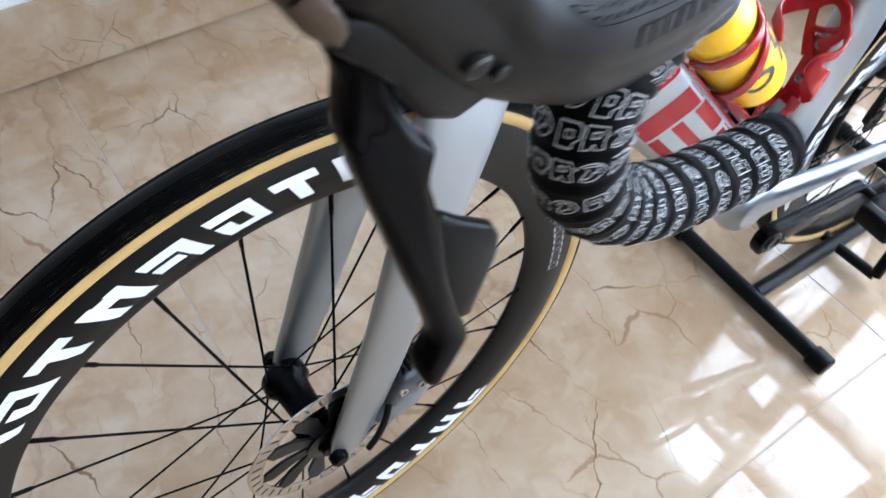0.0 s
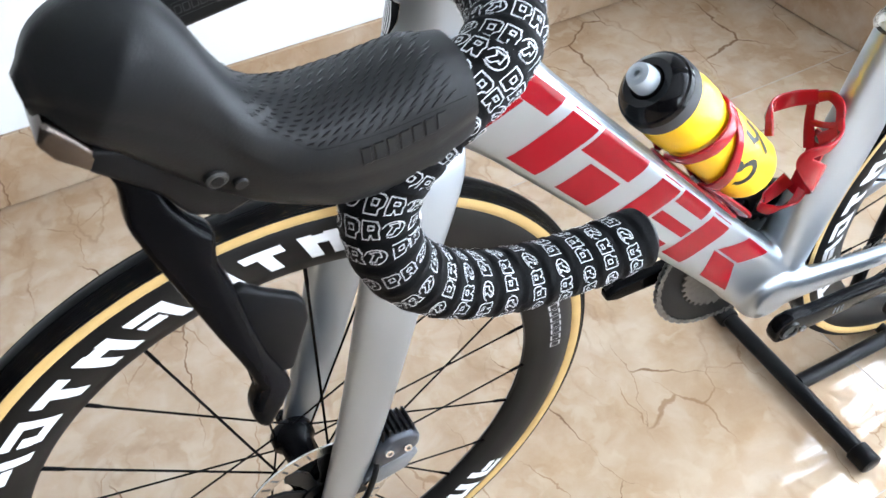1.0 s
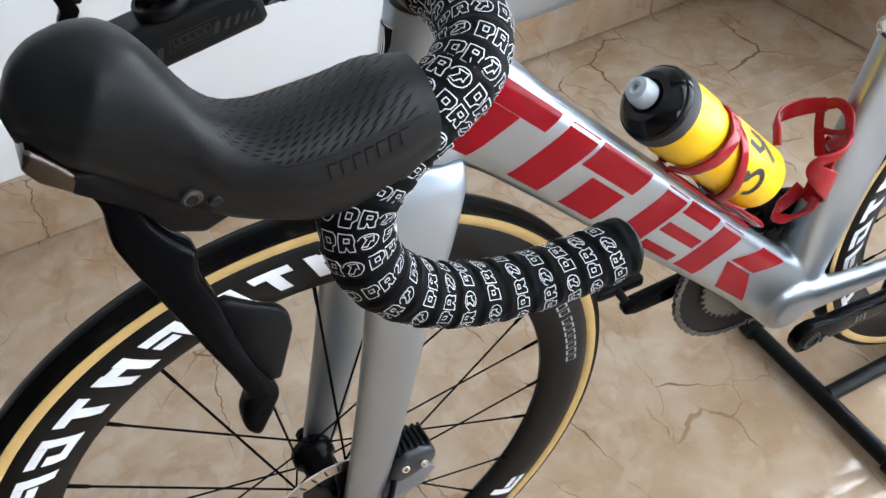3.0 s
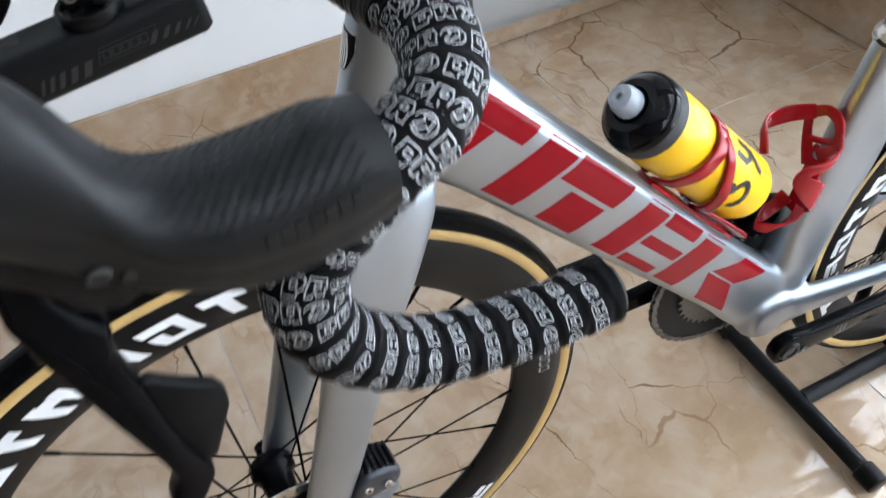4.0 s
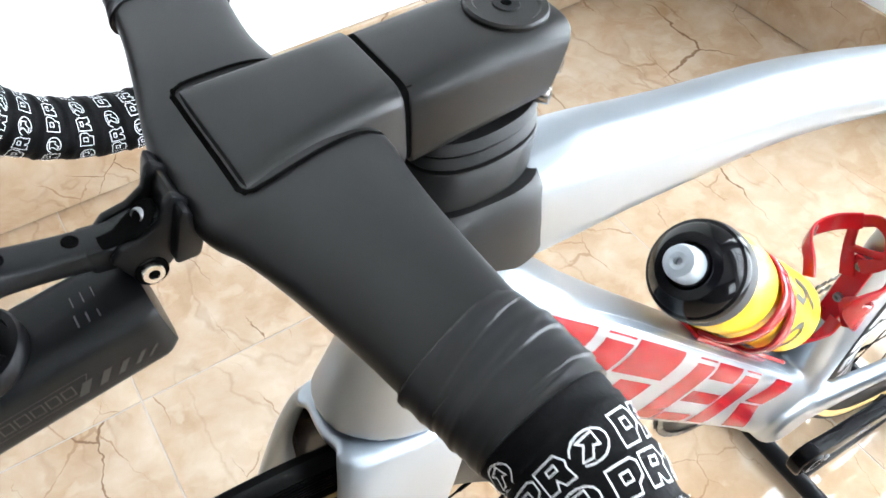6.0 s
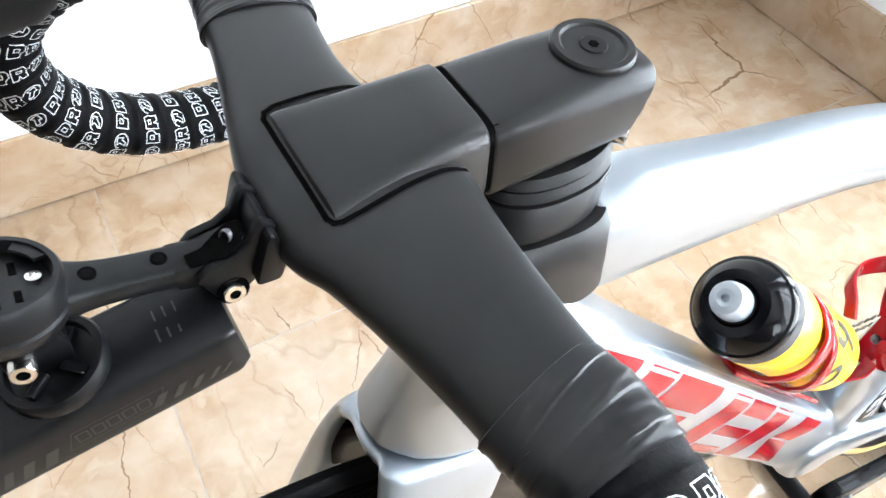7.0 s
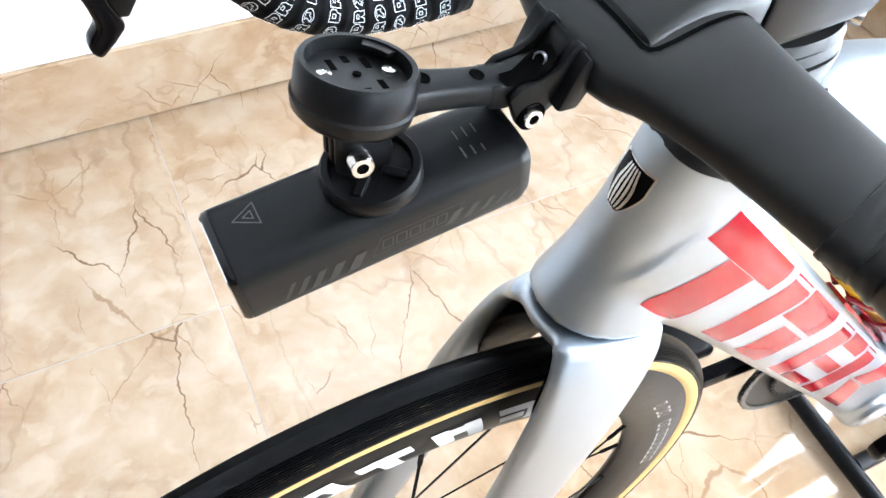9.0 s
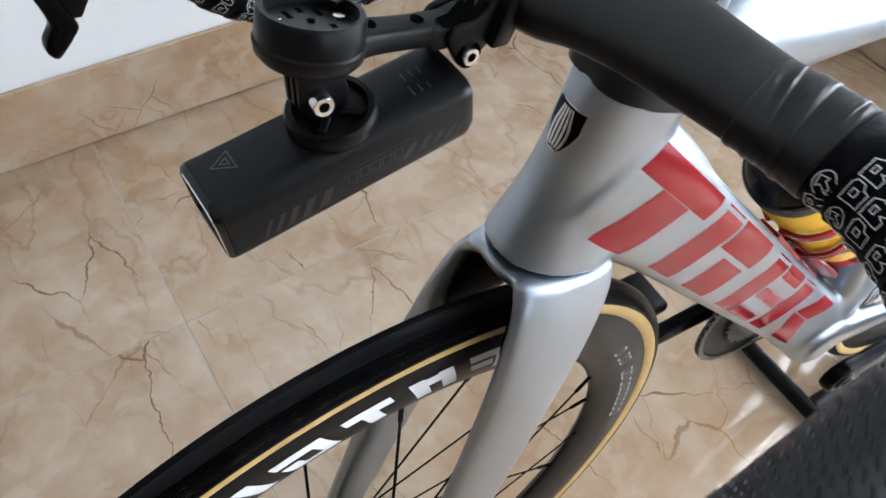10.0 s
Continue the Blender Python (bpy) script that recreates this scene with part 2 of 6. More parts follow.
def spline(pts, per=6):
    """Catmull-Rom through tuples of any length."""
    P = [np.array(p, float) for p in pts]
    P = [2 * P[0] - P[1]] + P + [2 * P[-1] - P[-2]]
    out = []
    for i in range(1, len(P) - 2):
        for j in range(per):
            t = j / per
            a, b, c, d = P[i - 1], P[i], P[i + 1], P[i + 2]
            out.append(0.5 * (2 * b + (c - a) * t + (2 * a - 5 * b + 4 * c - d) * t * t + (3 * b - a - 3 * c + d) * t ** 3))
    out.append(P[-2])
    return out


def frames_along(pts, first):
    """Points with tangent, side and up, carried along without twist."""
    P = [Vector(p[:3]) for p in pts]
    out, n = [], Vector(first)
    for i, p in enumerate(P):
        t = (P[min(i + 1, len(P) - 1)] - P[max(i - 1, 0)]).normalized()
        n = (n - t * n.dot(t)).normalized()
        out.append((p, t, n, t.cross(n)))
    return out


def tube(bm, pts, r, k=14, first=(0, 0, 1), per=6, smooth=True):
    """A round tube along points; r is one radius or one for each point."""
    rs = r if isinstance(r, (list, tuple)) else [r] * len(pts)
    q = [(*p, s) for p, s in zip(pts, rs)]
    q = spline(q, per) if smooth and len(q) > 2 else [np.array(x, float) for x in q]
    fr = frames_along(q, first)
    skin(bm, [ring(p, n, b, s[3], s[3], 2, k) for (p, t, n, b), s in zip(fr, q)])


def revolve(bm, profile, m=Matrix(), k=32, closed=False):
    """Profile of (radius, height) turned round z, then moved by m."""
    rows = []
    for r, h in profile:
        rows.append([m @ Vector((max(r, 1e-5) * math.cos(2 * math.pi * i / k), max(r, 1e-5) * math.sin(2 * math.pi * i / k), h)) for i in range(k)])
    skin(bm, rows, caps=not closed, closed=closed)


def along(p, d, up=(0, 0, 1)):
    """Matrix with its z axis along d, at p."""
    return Matrix.Translation(p) @ Vector(d).to_track_quat("Z", "Y").to_matrix().to_4x4()


def slab(bm, poly, thick, m=Matrix(), bevel=0.0, seg=2):
    """A flat polygon (x, y) of a thickness, centred in z, with rounded edges, moved by m."""
    tmp = bmesh.new()
    lo = [tmp.verts.new((x, y, -thick / 2)) for x, y in poly]
    hi = [tmp.verts.new((x, y, thick / 2)) for x, y in poly]
    n = len(poly)
    for i in range(n):
        tmp.faces.new((lo[i], lo[(i + 1) % n], hi[(i + 1) % n], hi[i]))
    tmp.faces.new(list(reversed(lo)))
    tmp.faces.new(hi)
    if bevel:
        bmesh.ops.recalc_face_normals(tmp, faces=tmp.faces)
        tmp.normal_update()
        bmesh.ops.bevel(tmp, geom=list(tmp.edges), offset=bevel, segments=seg, profile=0.5, affect="EDGES", clamp_overlap=True)
    tmp.transform(m)
    me = bpy.data.meshes.new("tmp")
    tmp.to_mesh(me)
    tmp.free()
    bm.from_mesh(me)
    bpy.data.meshes.remove(me)


def box(bm, x0, x1, y0, y1, z0, z1, m=Matrix(), bevel=0.0, seg=2):
    slab(bm, [(x0, y0), (x1, y0), (x1, y1), (x0, y1)], z1 - z0, m @ Matrix.Translation((0, 0, (z0 + z1) / 2)), bevel, seg)


SIDE = Matrix(((1, 0, 0, 0), (0, 0, -1, 0), (0, 1, 0, 0), (0, 0, 0, 1)))   # (x, y) of a slab to (x, z) of the bicycle; thickness along y


def strip(bm, pts, width, fn, closed=True):
    """A flat line of a width through (a, b) points, laid on a surface by fn(a, b)."""
    n = len(pts)
    for i in range(n if closed else n - 1):
        (a0, b0), (a1, b1) = pts[i], pts[(i + 1) % n]
        L = math.hypot(a1 - a0, b1 - b0) or 1e-9
        da, db = (a1 - a0) / L, (b1 - b0) / L
        na, nb = -db * width / 2, da * width / 2
        a0, b0, a1, b1 = a0 - da * width / 2, b0 - db * width / 2, a1 + da * width / 2, b1 + db * width / 2
        cuts = max(1, int(L / 0.003))
        prev = None
        for j in range(cuts + 1):
            f = j / cuts
            x, y = a0 + (a1 - a0) * f, b0 + (b1 - b0) * f
            row = (bm.verts.new(fn(x + na, y + nb)), bm.verts.new(fn(x - na, y - nb)))
            if prev:
                bm.faces.new((prev[0], row[0], row[1], prev[1]))
            prev = row


def patch(bm, quad, fn, nu=6, nv=6):
    """A four-cornered (a, b) field, laid on a surface by fn."""
    A, B, C, D = [np.array(q, float) for q in quad]
    g = [[bm.verts.new(fn(*((A * (1 - u) + B * u) * (1 - v) + (D * (1 - u) + C * u) * v))) for u in np.linspace(0, 1, nu + 1)] for v in np.linspace(0, 1, nv + 1)]
    for j in range(nv):
        for i in range(nu):
            bm.faces.new((g[j][i], g[j][i + 1], g[j + 1][i + 1], g[j + 1][i]))


# ---- room ----
def wall(name, u0, u1, v0, v1, holes=(), paint=WALL, label="white painted plaster wall above a marble skirting"):
    """A wall along u or v of a rectangle of the plan, with openings (from, to, sill, head) cut through it."""
    bm = bmesh.new()
    long_u = (u1 - u0) > (v1 - v0)
    a0, a1 = (u0, u1) if long_u else (v0, v1)
    cuts = sorted(holes)
    spans, at = [], a0
    for h0, h1, z0, z1 in cuts:
        spans += [(at, h0, FLOOR - 0.2, HIGH), (h0, h1, FLOOR - 0.2, z0), (h0, h1, z1, HIGH)]
        at = h1
    spans.append((at, a1, FLOOR - 0.2, HIGH))
    for s0, s1, z0, z1 in spans:
        if long_u:
            box(bm, s0, s1, v0, v1, z0, z1, ROOM)
        else:
            box(bm, u0, u1, s0, s1, z0, z1, ROOM)
    return solo(name, bm, paint, label, "wall", "structure", smooth=False)


T = 0.15
wall("wall_north", U0 - T, U1 + T, V1, V1 + T)
wall("wall_east", U1, U1 + T, V0, V1, [WIN_B])
wall("wall_south", U0 - T, U1 + T, V0 - T, V0, [WIN_C], BROWNWALL, "plain taupe painted plaster wall")
wall("wall_west", U0 - T, U0, V0, V1, (), BROWNWALL, "plain taupe painted plaster wall")
bm = bmesh.new()
box(bm, U0 - T, U1 + T, V0 - T, V1 + T, HIGH, HIGH + 0.1, ROOM)
solo("ceiling", bm, mat("cream_ceiling_paint", (0.62, 0.61, 0.59), 0.8, 0, 0.04, 3.0), "plain cream painted ceiling", "ceiling", "structure", smooth=False)


def window(name, a0, a1, z0, z1, depth_at, along_u, mullions, rails=()):
    """A white frame in its opening with panes between the bars."""
    bm = bmesh.new()
    w, d = 0.06, 0.06

    def bar(s0, s1, lo, hi):
        if along_u:
            box(bm, s0, s1, depth_at - d / 2, depth_at + d / 2, lo, hi, ROOM, 0.004, 1)
        else:
            box(bm, depth_at - d / 2, depth_at + d / 2, s0, s1, lo, hi, ROOM, 0.004, 1)
    bar(a0, a1, z0, z0 + w)
    bar(a0, a1, z1 - w, z1)
    for z in rails:
        bar(a0 + w, a1 - w, z - w / 2, z + w / 2)
    edges = [a0 + (a1 - a0) * i / mullions for i in range(mullions + 1)]
    for i, e in enumerate(edges):
        c = min(max(e, a0 + w / 2), a1 - w / 2)
        bar(c - w / 2, c + w / 2, z0 + w, z1 - w)
    ob = solo(name, bm, WHITE, "white framed window with clear glass panes", "window", "structure", sharp=30)
    for i in range(mullions):
        pb = bmesh.new()
        s0, s1 = edges[i] + w / 2 - 0.01, edges[i + 1] - w / 2 + 0.01
        if along_u:
            box(pb, s0, s1, depth_at - 0.003, depth_at + 0.003, z0 + w - 0.01, z1 - w + 0.01, ROOM)
        else:
            box(pb, depth_at - 0.003, depth_at + 0.003, s0, s1, z0 + w - 0.01, z1 - w + 0.01, ROOM)
        pane = part("pane", pb, PANE, ob, smooth=False)
        pane.visible_shadow = False
    return ob


window("window_1", *WIN_B, U1 + 0.015, False, 7, (0.62, 1.15, 1.68))
window("window_2", *WIN_C, V0 - 0.015, True, 3)


# ---- bicycle: frame ----
bike = thing("bicycle", (0.5, 0, FLOOR), "silver carbon road bike with black cockpit, tan-wall tyres and red graphics", "bicycle")


def tube_loft(stations, k=32, per=5):
    """Stations: x, z, half depth in the frame's plane, half width, squareness, y. Skinned across their line."""
    st = spline([(x, y, z, a, b, n) for x, z, a, b, n, y in stations], per)
    fr = frames_along(st, (0, 1, 0))
    bm = bmesh.new()
    skin(bm, [ring(p, t.cross(Vector((0, 1, 0))).normalized(), Vector((0, 1, 0)), s[3], s[4], s[5], k) for (p, t, n, b), s in zip(fr, st)])
    return bm


# down tube: along p, its depth along q
DTD, DTN = Vector((0.682, 0, -0.731)), Vector((0.731, 0, 0.682))
DTQ, DTA, DTB, DTE = 0.6365, 0.0415, 0.0275, 4.2


def dt(p, q):
    return DTD * p + DTN * q


st = []
for p, a, b, e in ((-0.440, 0.044, 0.0275, 2.8), (-0.405, 0.047, 0.0302, 3.0), (-0.36, 0.0455, 0.0293, 3.4), (-0.30, DTA, DTB, DTE), (-0.1, DTA, DTB, DTE), (0.10, DTA, DTB, DTE), (0.16, 0.046, 0.030, 3.4), (0.215, 0.045, 0.035, 2.8), (0.238, 0.036, 0.033, 2.4), (0.25, 0.020, 0.022, 2.2)):
    c = dt(p, DTQ)
    st.append((c.x, c.z, a, b, e, 0))
shell = tube_loft(st, 40)


def weld(bm):
    """Add another closed form to the frame's shell."""
    me = bpy.data.meshes.new("tmp")
    bm.to_mesh(me)
    bm.free()
    shell.from_mesh(me)
    bpy.data.meshes.remove(me)


# head tube with its flared foot
st = []
for z, f, r, b, n in ((0.6885, 0.043, 0.047, 0.0335, 2.2), (0.706, 0.0395, 0.045, 0.030, 2.2), (0.730, 0.0350, 0.042, 0.0262, 2.3), (0.758, 0.0340, 0.040, 0.0248, 2.3), (0.79, 0.035, 0.040, 0.0252, 2.3), (0.8095, 0.0360, 0.036, 0.0256, 2.3)):
    x = AXIS_P.x + (z - AXIS_P.z) * AXIS_U.x / AXIS_U.z
    st.append((x + (r - f) / 2, z, (f + r) / 2, b, n, 0))
weld(tube_loft(st, 44))

# top tube, seat tube, seat post, stays, bottom bracket
weld(tube_loft([(0.2215, 0.802, 0.0325, 0.0225, 2.8, 0), (0.250, 0.802, 0.0325, 0.0220, 2.7, 0), (0.31, 0.797, 0.0265, 0.021, 2.5, 0), (0.40, 0.788, 0.0215, 0.020, 2.4, 0), (0.52, 0.757, 0.0195, 0.019, 2.3, 0), (0.64, 0.715, 0.020, 0.0175, 2.3, 0), (0.70, 0.69, 0.020, 0.016, 2.3, 0)], 32))
weld(tube_loft([(0.612, 0.262, 0.036, 0.034, 2.4, 0), (0.630, 0.33, 0.035, 0.028, 2.8, 0), (0.652, 0.42, 0.040, 0.020, 3.0, 0), (0.668, 0.50, 0.041, 0.0175, 3.0, 0), (0.676, 0.59, 0.034, 0.0165, 2.8, 0), (0.690, 0.68, 0.030, 0.016, 2.6, 0), (0.703, 0.72, 0.029, 0.016, 2.6, 0)], 32))
bm = bmesh.new()
revolve(bm, [(0.0, -0.040), (0.026, -0.040), (0.035, -0.036), (0.040, -0.027), (0.041, 0.0), (0.040, 0.027), (0.035, 0.036), (0.026, 0.040), (0.0, 0.040)], along((0.600, 0, 0.281), (0, 1, 0)), 40)
weld(bm)
REAR = Vector((1.002, 0, 0.332))
for s in (-1, 1):
    weld(tube_loft([(0.590, 0.280, 0.034, 0.016, 2.6, s * 0.022), (0.70, 0.285, 0.021, 0.010, 2.5, s * 0.036), (0.85, 0.305, 0.014, 0.009, 2.4, s * 0.055), (0.99, 0.334, 0.012, 0.008, 2.4, s * 0.066)], 24))
    weld(tube_loft([(0.69, 0.64, 0.014, 0.009, 2.4, s * 0.014), (0.76, 0.585, 0.010, 0.0075, 2.3, s * 0.032), (0.88, 0.47, 0.008, 0.007, 2.2, s * 0.056), (0.995, 0.345, 0.009, 0.007, 2.2, s * 0.066)], 20))

bike_frame = part("frame", shell, SILVER, bike, "silver painted carbon frame with smooth joints")
blend = bike_frame.modifiers.new("blend", "REMESH")
blend.mode, blend.voxel_size, blend.use_smooth_shade = "VOXEL", 0.0020, True
soften = bike_frame.modifiers.new("soften", "SMOOTH")
soften.factor, soften.iterations = 0.5, 26
graph = bpy.context.evaluated_depsgraph_get()
SURF = BVHTree.FromObject(bike_frame, graph)


def dt_side(p, q, off=0.0003):
    """A place on the near side of the down tube."""
    c = dt(p, q)
    hit = SURF.ray_cast(Vector((c.x, -0.15, c.z)), Vector((0, 1, 0)))[0]
    return Vector((c.x, (hit.y if hit else -0.02) - off, c.z))


# red graphic: slanted plain blocks
LO, HI = 0.6060, 0.6720
SL = 0.36


def block(bm, p0, p1, f0=0.0, f1=1.0, slant=SL, p2=None, p3=None):
    """A slanted block from p0 to p1 at the foot; f0 and f1 are parts of the height."""
    q0, q1 = LO + (HI - LO) * f0, LO + (HI - LO) * f1
    s0, s1 = slant * (q0 - LO), slant * (q1 - LO)
    patch(bm, [(p0 + s0, q0), (p1 + s0, q0), ((p1 if p2 is None else p2) + s1, q1), ((p0 if p3 is None else p3) + s1, q1)], dt_side, 10, 10)


for shapes in (
    [(-0.417, -0.369, -0.03, 0.695), (-0.450, -0.337, 0.70, 1.0)],
    [(-0.322, -0.281, 0.0, 1.0), (-0.276, -0.195, 0.60, 1.0), (-0.252, -0.200, 0.0, 0.53)],
    [(-0.165, -0.126, 0.0, 1.0), (-0.121, -0.061, 0.0, 0.16), (-0.121, -0.054, 0.37, 0.56), (-0.121, -0.060, 0.77, 1.0)],
    [(-0.049, -0.006, 0.0, 1.0)],
):
    for sh in shapes:
        bm = bmesh.new()
        block(bm, *sh)
        part("graphic_block", bm, RED, bike_frame, "slanted red graphic block")
for args in ((0.046, 0.117, 0.0, 0.50, 0.0, 0.080, 0.024), (0.028, 0.084, 0.54, 1.0, 0.0, 0.124, 0.068)):
    bm = bmesh.new()
    block(bm, *args)
    part("graphic_block", bm, RED, bike_frame, "red chevron half")
bm = bmesh.new()
patch(bm, [(-0.36, HI + 0.003), (0.115, HI + 0.003), (0.115, HI + 0.0052), (-0.36, HI + 0.0052)], dt_side, 40, 1)
part("pinstripe", bm, PRINT, bike_frame, "thin white stripe")


def head_front(a, z, off=0.0006):
    """A place on the front of the head tube, a across and z the height."""
    hit = SURF.ray_cast(Vector((-0.05, a, z)), Vector((1, 0, 0)))
    p = hit[0] if hit[0] else Vector((0.14, a, z))
    return p + (hit[1] if hit[0] else Vector((-1, 0, 0))) * off


# badge: black shield with bright ribs that fan out downwards
def shield(name, f0, f1, z0, z1, half, off, material, label, fan=0.0):
    bm = bmesh.new()

    def fn(f, z):
        w = half * min(1.0, max(0.0, (z - 0.7691) / 0.015)) ** 0.45
        return head_front(f * w * (1 - fan * (z - 0.7705) / 0.0260), z, off)
    patch(bm, [(f0, z0), (f1, z0), (f1, z1), (f0, z1)], fn, 10, 14)
    part(name, bm, material, bike_frame, label)


shield("badge_rim", -1, 1, 0.7695, 0.7968, 0.0113, 0.0004, STEEL, "bright shield rim")
shield("head_badge", -1, 1, 0.7705, 0.7957, 0.0104, 0.0008, GLOSSBLACK, "black shield badge with bright ribs")
for i in range(5):
    f = (i - 2) * 0.39
    shield("badge_rib", f - 0.11, f + 0.11, 0.7716, 0.7951, 0.0104, 0.0013, STEEL, "bright metal rib", 0.62)

part("seat_post", tube_loft([(0.703, 0.715, 0.022, 0.012, 2.6, 0), (0.745, 0.85, 0.022, 0.012, 2.6, 0)], 24), MATTE, bike, "matte black aero seat post")
# round sticker wrapped over the front edge of the seat tube
LABEL_AT, LABEL_OUT = Vector((0.6530, -0.0030, 0.6400)), Vector((-0.60, -0.80, 0.05)).normalized()
LABEL_U = Vector((0.80, -0.60, 0.0)).normalized()
LABEL_V = LABEL_OUT.cross(LABEL_U)


def on_label(r, a, off):
    p = LABEL_AT + LABEL_U * (r * math.cos(a)) + LABEL_V * (r * math.sin(a))
    hit = SURF.ray_cast(p + LABEL_OUT * 0.06, -LABEL_OUT)
    return hit[0] + hit[1] * off if hit[0] else p


for nm, r0, r1, off, paint, lb in (("approval_label", 0.0, 0.0150, 0.0003, PRINT, "round white label"), ("label_ring", 0.0104, 0.0146, 0.0006, BLACKPRINT, "black ring round the label")):
    bm = bmesh.new()
    patch(bm, [(r0, 0.0), (r1, 0.0), (r1, 2 * math.pi), (r0, 2 * math.pi)], lambda r, a: on_label(r, a, off), 4, 32)
    part(nm, bm, paint, bike_frame, lb)
bm = bmesh.new()
for i in range(4):
    strip(bm, [(-0.0050 + i * 0.0030, -0.0016), (-0.0038 + i * 0.0030, 0.0016)], 0.0009, lambda u, v: on_label(math.hypot(u, v), math.atan2(v, u), 0.0007), False)
part("label_bar", bm, GREYPRINT, bike_frame, "small grey print as plain bars")

# headset cover and spacers
def axis_at(z):
    return AXIS_P.x + (z - AXIS_P.z) * AXIS_U.x / AXIS_U.z


bm = bmesh.new()
rows = []
for lift, f, r, b in ((0.0, 0.0350, 0.0392, 0.0272), (0.05, 0.0362, 0.0405, 0.0288), (0.50, 0.0350, 0.0400, 0.0280), (0.88, 0.0316, 0.0385, 0.0256), (1.0, 0.0288, 0.0350, 0.0226)):
    c = axis_at(0.826) + (r - f) / 2
    row = []
    for p in ring((c, 0.001, 0), (1, 0, 0), (0, 1, 0), (f + r) / 2, b, 3.0, 64):
        low = max(0.7860, min(0.8110 - 0.30 * (p.x - 0.157), 0.8245 - 0.57 * (p.x - 0.1430)))
        z = low + (0.8312 - low) * lift
        lean = 0.3057 * (z - 0.826) * min(1.0, max(0.0, (c + 0.004 - p.x) / 0.018))
        row.append(Vector((p.x + lean, p.y, z)))
    rows.append(row)
skin(bm, rows)
part("headset_cover", bm, MATTE, bike, "matte black headset cover that drops to the rear")
z = 0.8312
for h, f, yy in ((0.0178, 0.0, 0.003), (0.0046, -0.0006, 0.006), (0.0050, -0.0008, 0.008)):
    bm = bmesh.new()
    rows = []
    for dz, g, dy in ((0.0004, -0.0010, 0.0), (0.0014, 0.0, 0.0), (h - 0.0012, -0.0002, 0.002), (h - 0.0003, -0.0010, 0.002)):
        zz = z + dz
        rows.append(ring((axis_at(zz) + 0.002, yy + dy, zz), (1, 0, 0), (0, 1, 0), 0.0318 + f + g, 0.0222 + f + g, 2.3, 44))
    skin(bm, rows)
    part("headset_spacer", bm, MATTE, bike, "matte black spacer ring", TURNED)
    z += h

# ---- bicycle: fork and front wheel ----
HUB = Vector((0.0085, 0, 0.3320))
AXLE = Vector((-0.0015, 0, 0.3160))
bm = bmesh.new()
rows = []
ACROSS = Vector((AXIS_U.z, 0, -AXIS_U.x))
for z, f, r, b in ((0.6745, 0.036, 0.040, 0.0330), (0.680, 0.0425, 0.0465, 0.0355), (0.6865, 0.0430, 0.047, 0.0345)):
    rows.append(ring(Vector((axis_at(z), 0, z)) + ACROSS * (r - f) / 2, ACROSS, (0, 1, 0), (f + r) / 2, b, 2.3, 44))
skin(bm, rows)
forked = bm
for s in (-1, 1):
    me = bpy.data.meshes.new("tmp")
    leg = tube_loft([(0.149, 0.689, 0.041, 0.012, 2.3, s * 0.0205), (0.142 + 0.003 * (s > 0), 0.667, 0.0430 - 0.004 * (s > 0), 0.0095, 2.3, s * 0.0310), (0.126, 0.625, 0.0385 - 0.002 * (s > 0), 0.0110, 2.4, s * 0.0385), (0.098, 0.555, 0.0315, 0.0110, 2.5, s * 0.0460), (0.068, 0.465, 0.0275, 0.0095, 2.6, s * 0.0505), (0.038, 0.378, 0.0245, 0.0090, 2.5, s * 0.0525), (0.014, 0.318, 0.0200, 0.0085, 2.4, s * 0.053), (0.003, 0.293, 0.0110, 0.0070, 2.2, s * 0.053)], 36)
    leg.to_mesh(me)
    leg.free()
    forked.from_mesh(me)
    bpy.data.meshes.remove(me)
fork = part("fork", forked, SILVER, bike, "silver painted carbon fork with bladed legs", FORKED)
blend = fork.modifiers.new("blend", "REMESH")
blend.mode, blend.voxel_size, blend.use_smooth_shade = "VOXEL", 0.0016, True
soften = fork.modifiers.new("soften", "SMOOTH")
soften.factor, soften.iterations = 0.5, 40

for s in (-1, 1):
    liner = tube_loft([(0.1455, 0.678, 0.0330, 0.0030, 2.3, s * 0.0215), (0.1400, 0.660, 0.0345, 0.0030, 2.3, s * 0.0235), (0.1300, 0.636, 0.0310, 0.0026, 2.3, s * 0.0270), (0.1190, 0.612, 0.0200, 0.0020, 2.2, s * 0.0300)], 28)
    part("arch_liner", liner, GLOSSBLACK, fork, "gloss black inner face of the fork arch", FORKED)

RIM_O, RIM_I = 0.3200, 0.2625
TY_R, TY_C = 0.0142, 0.3270


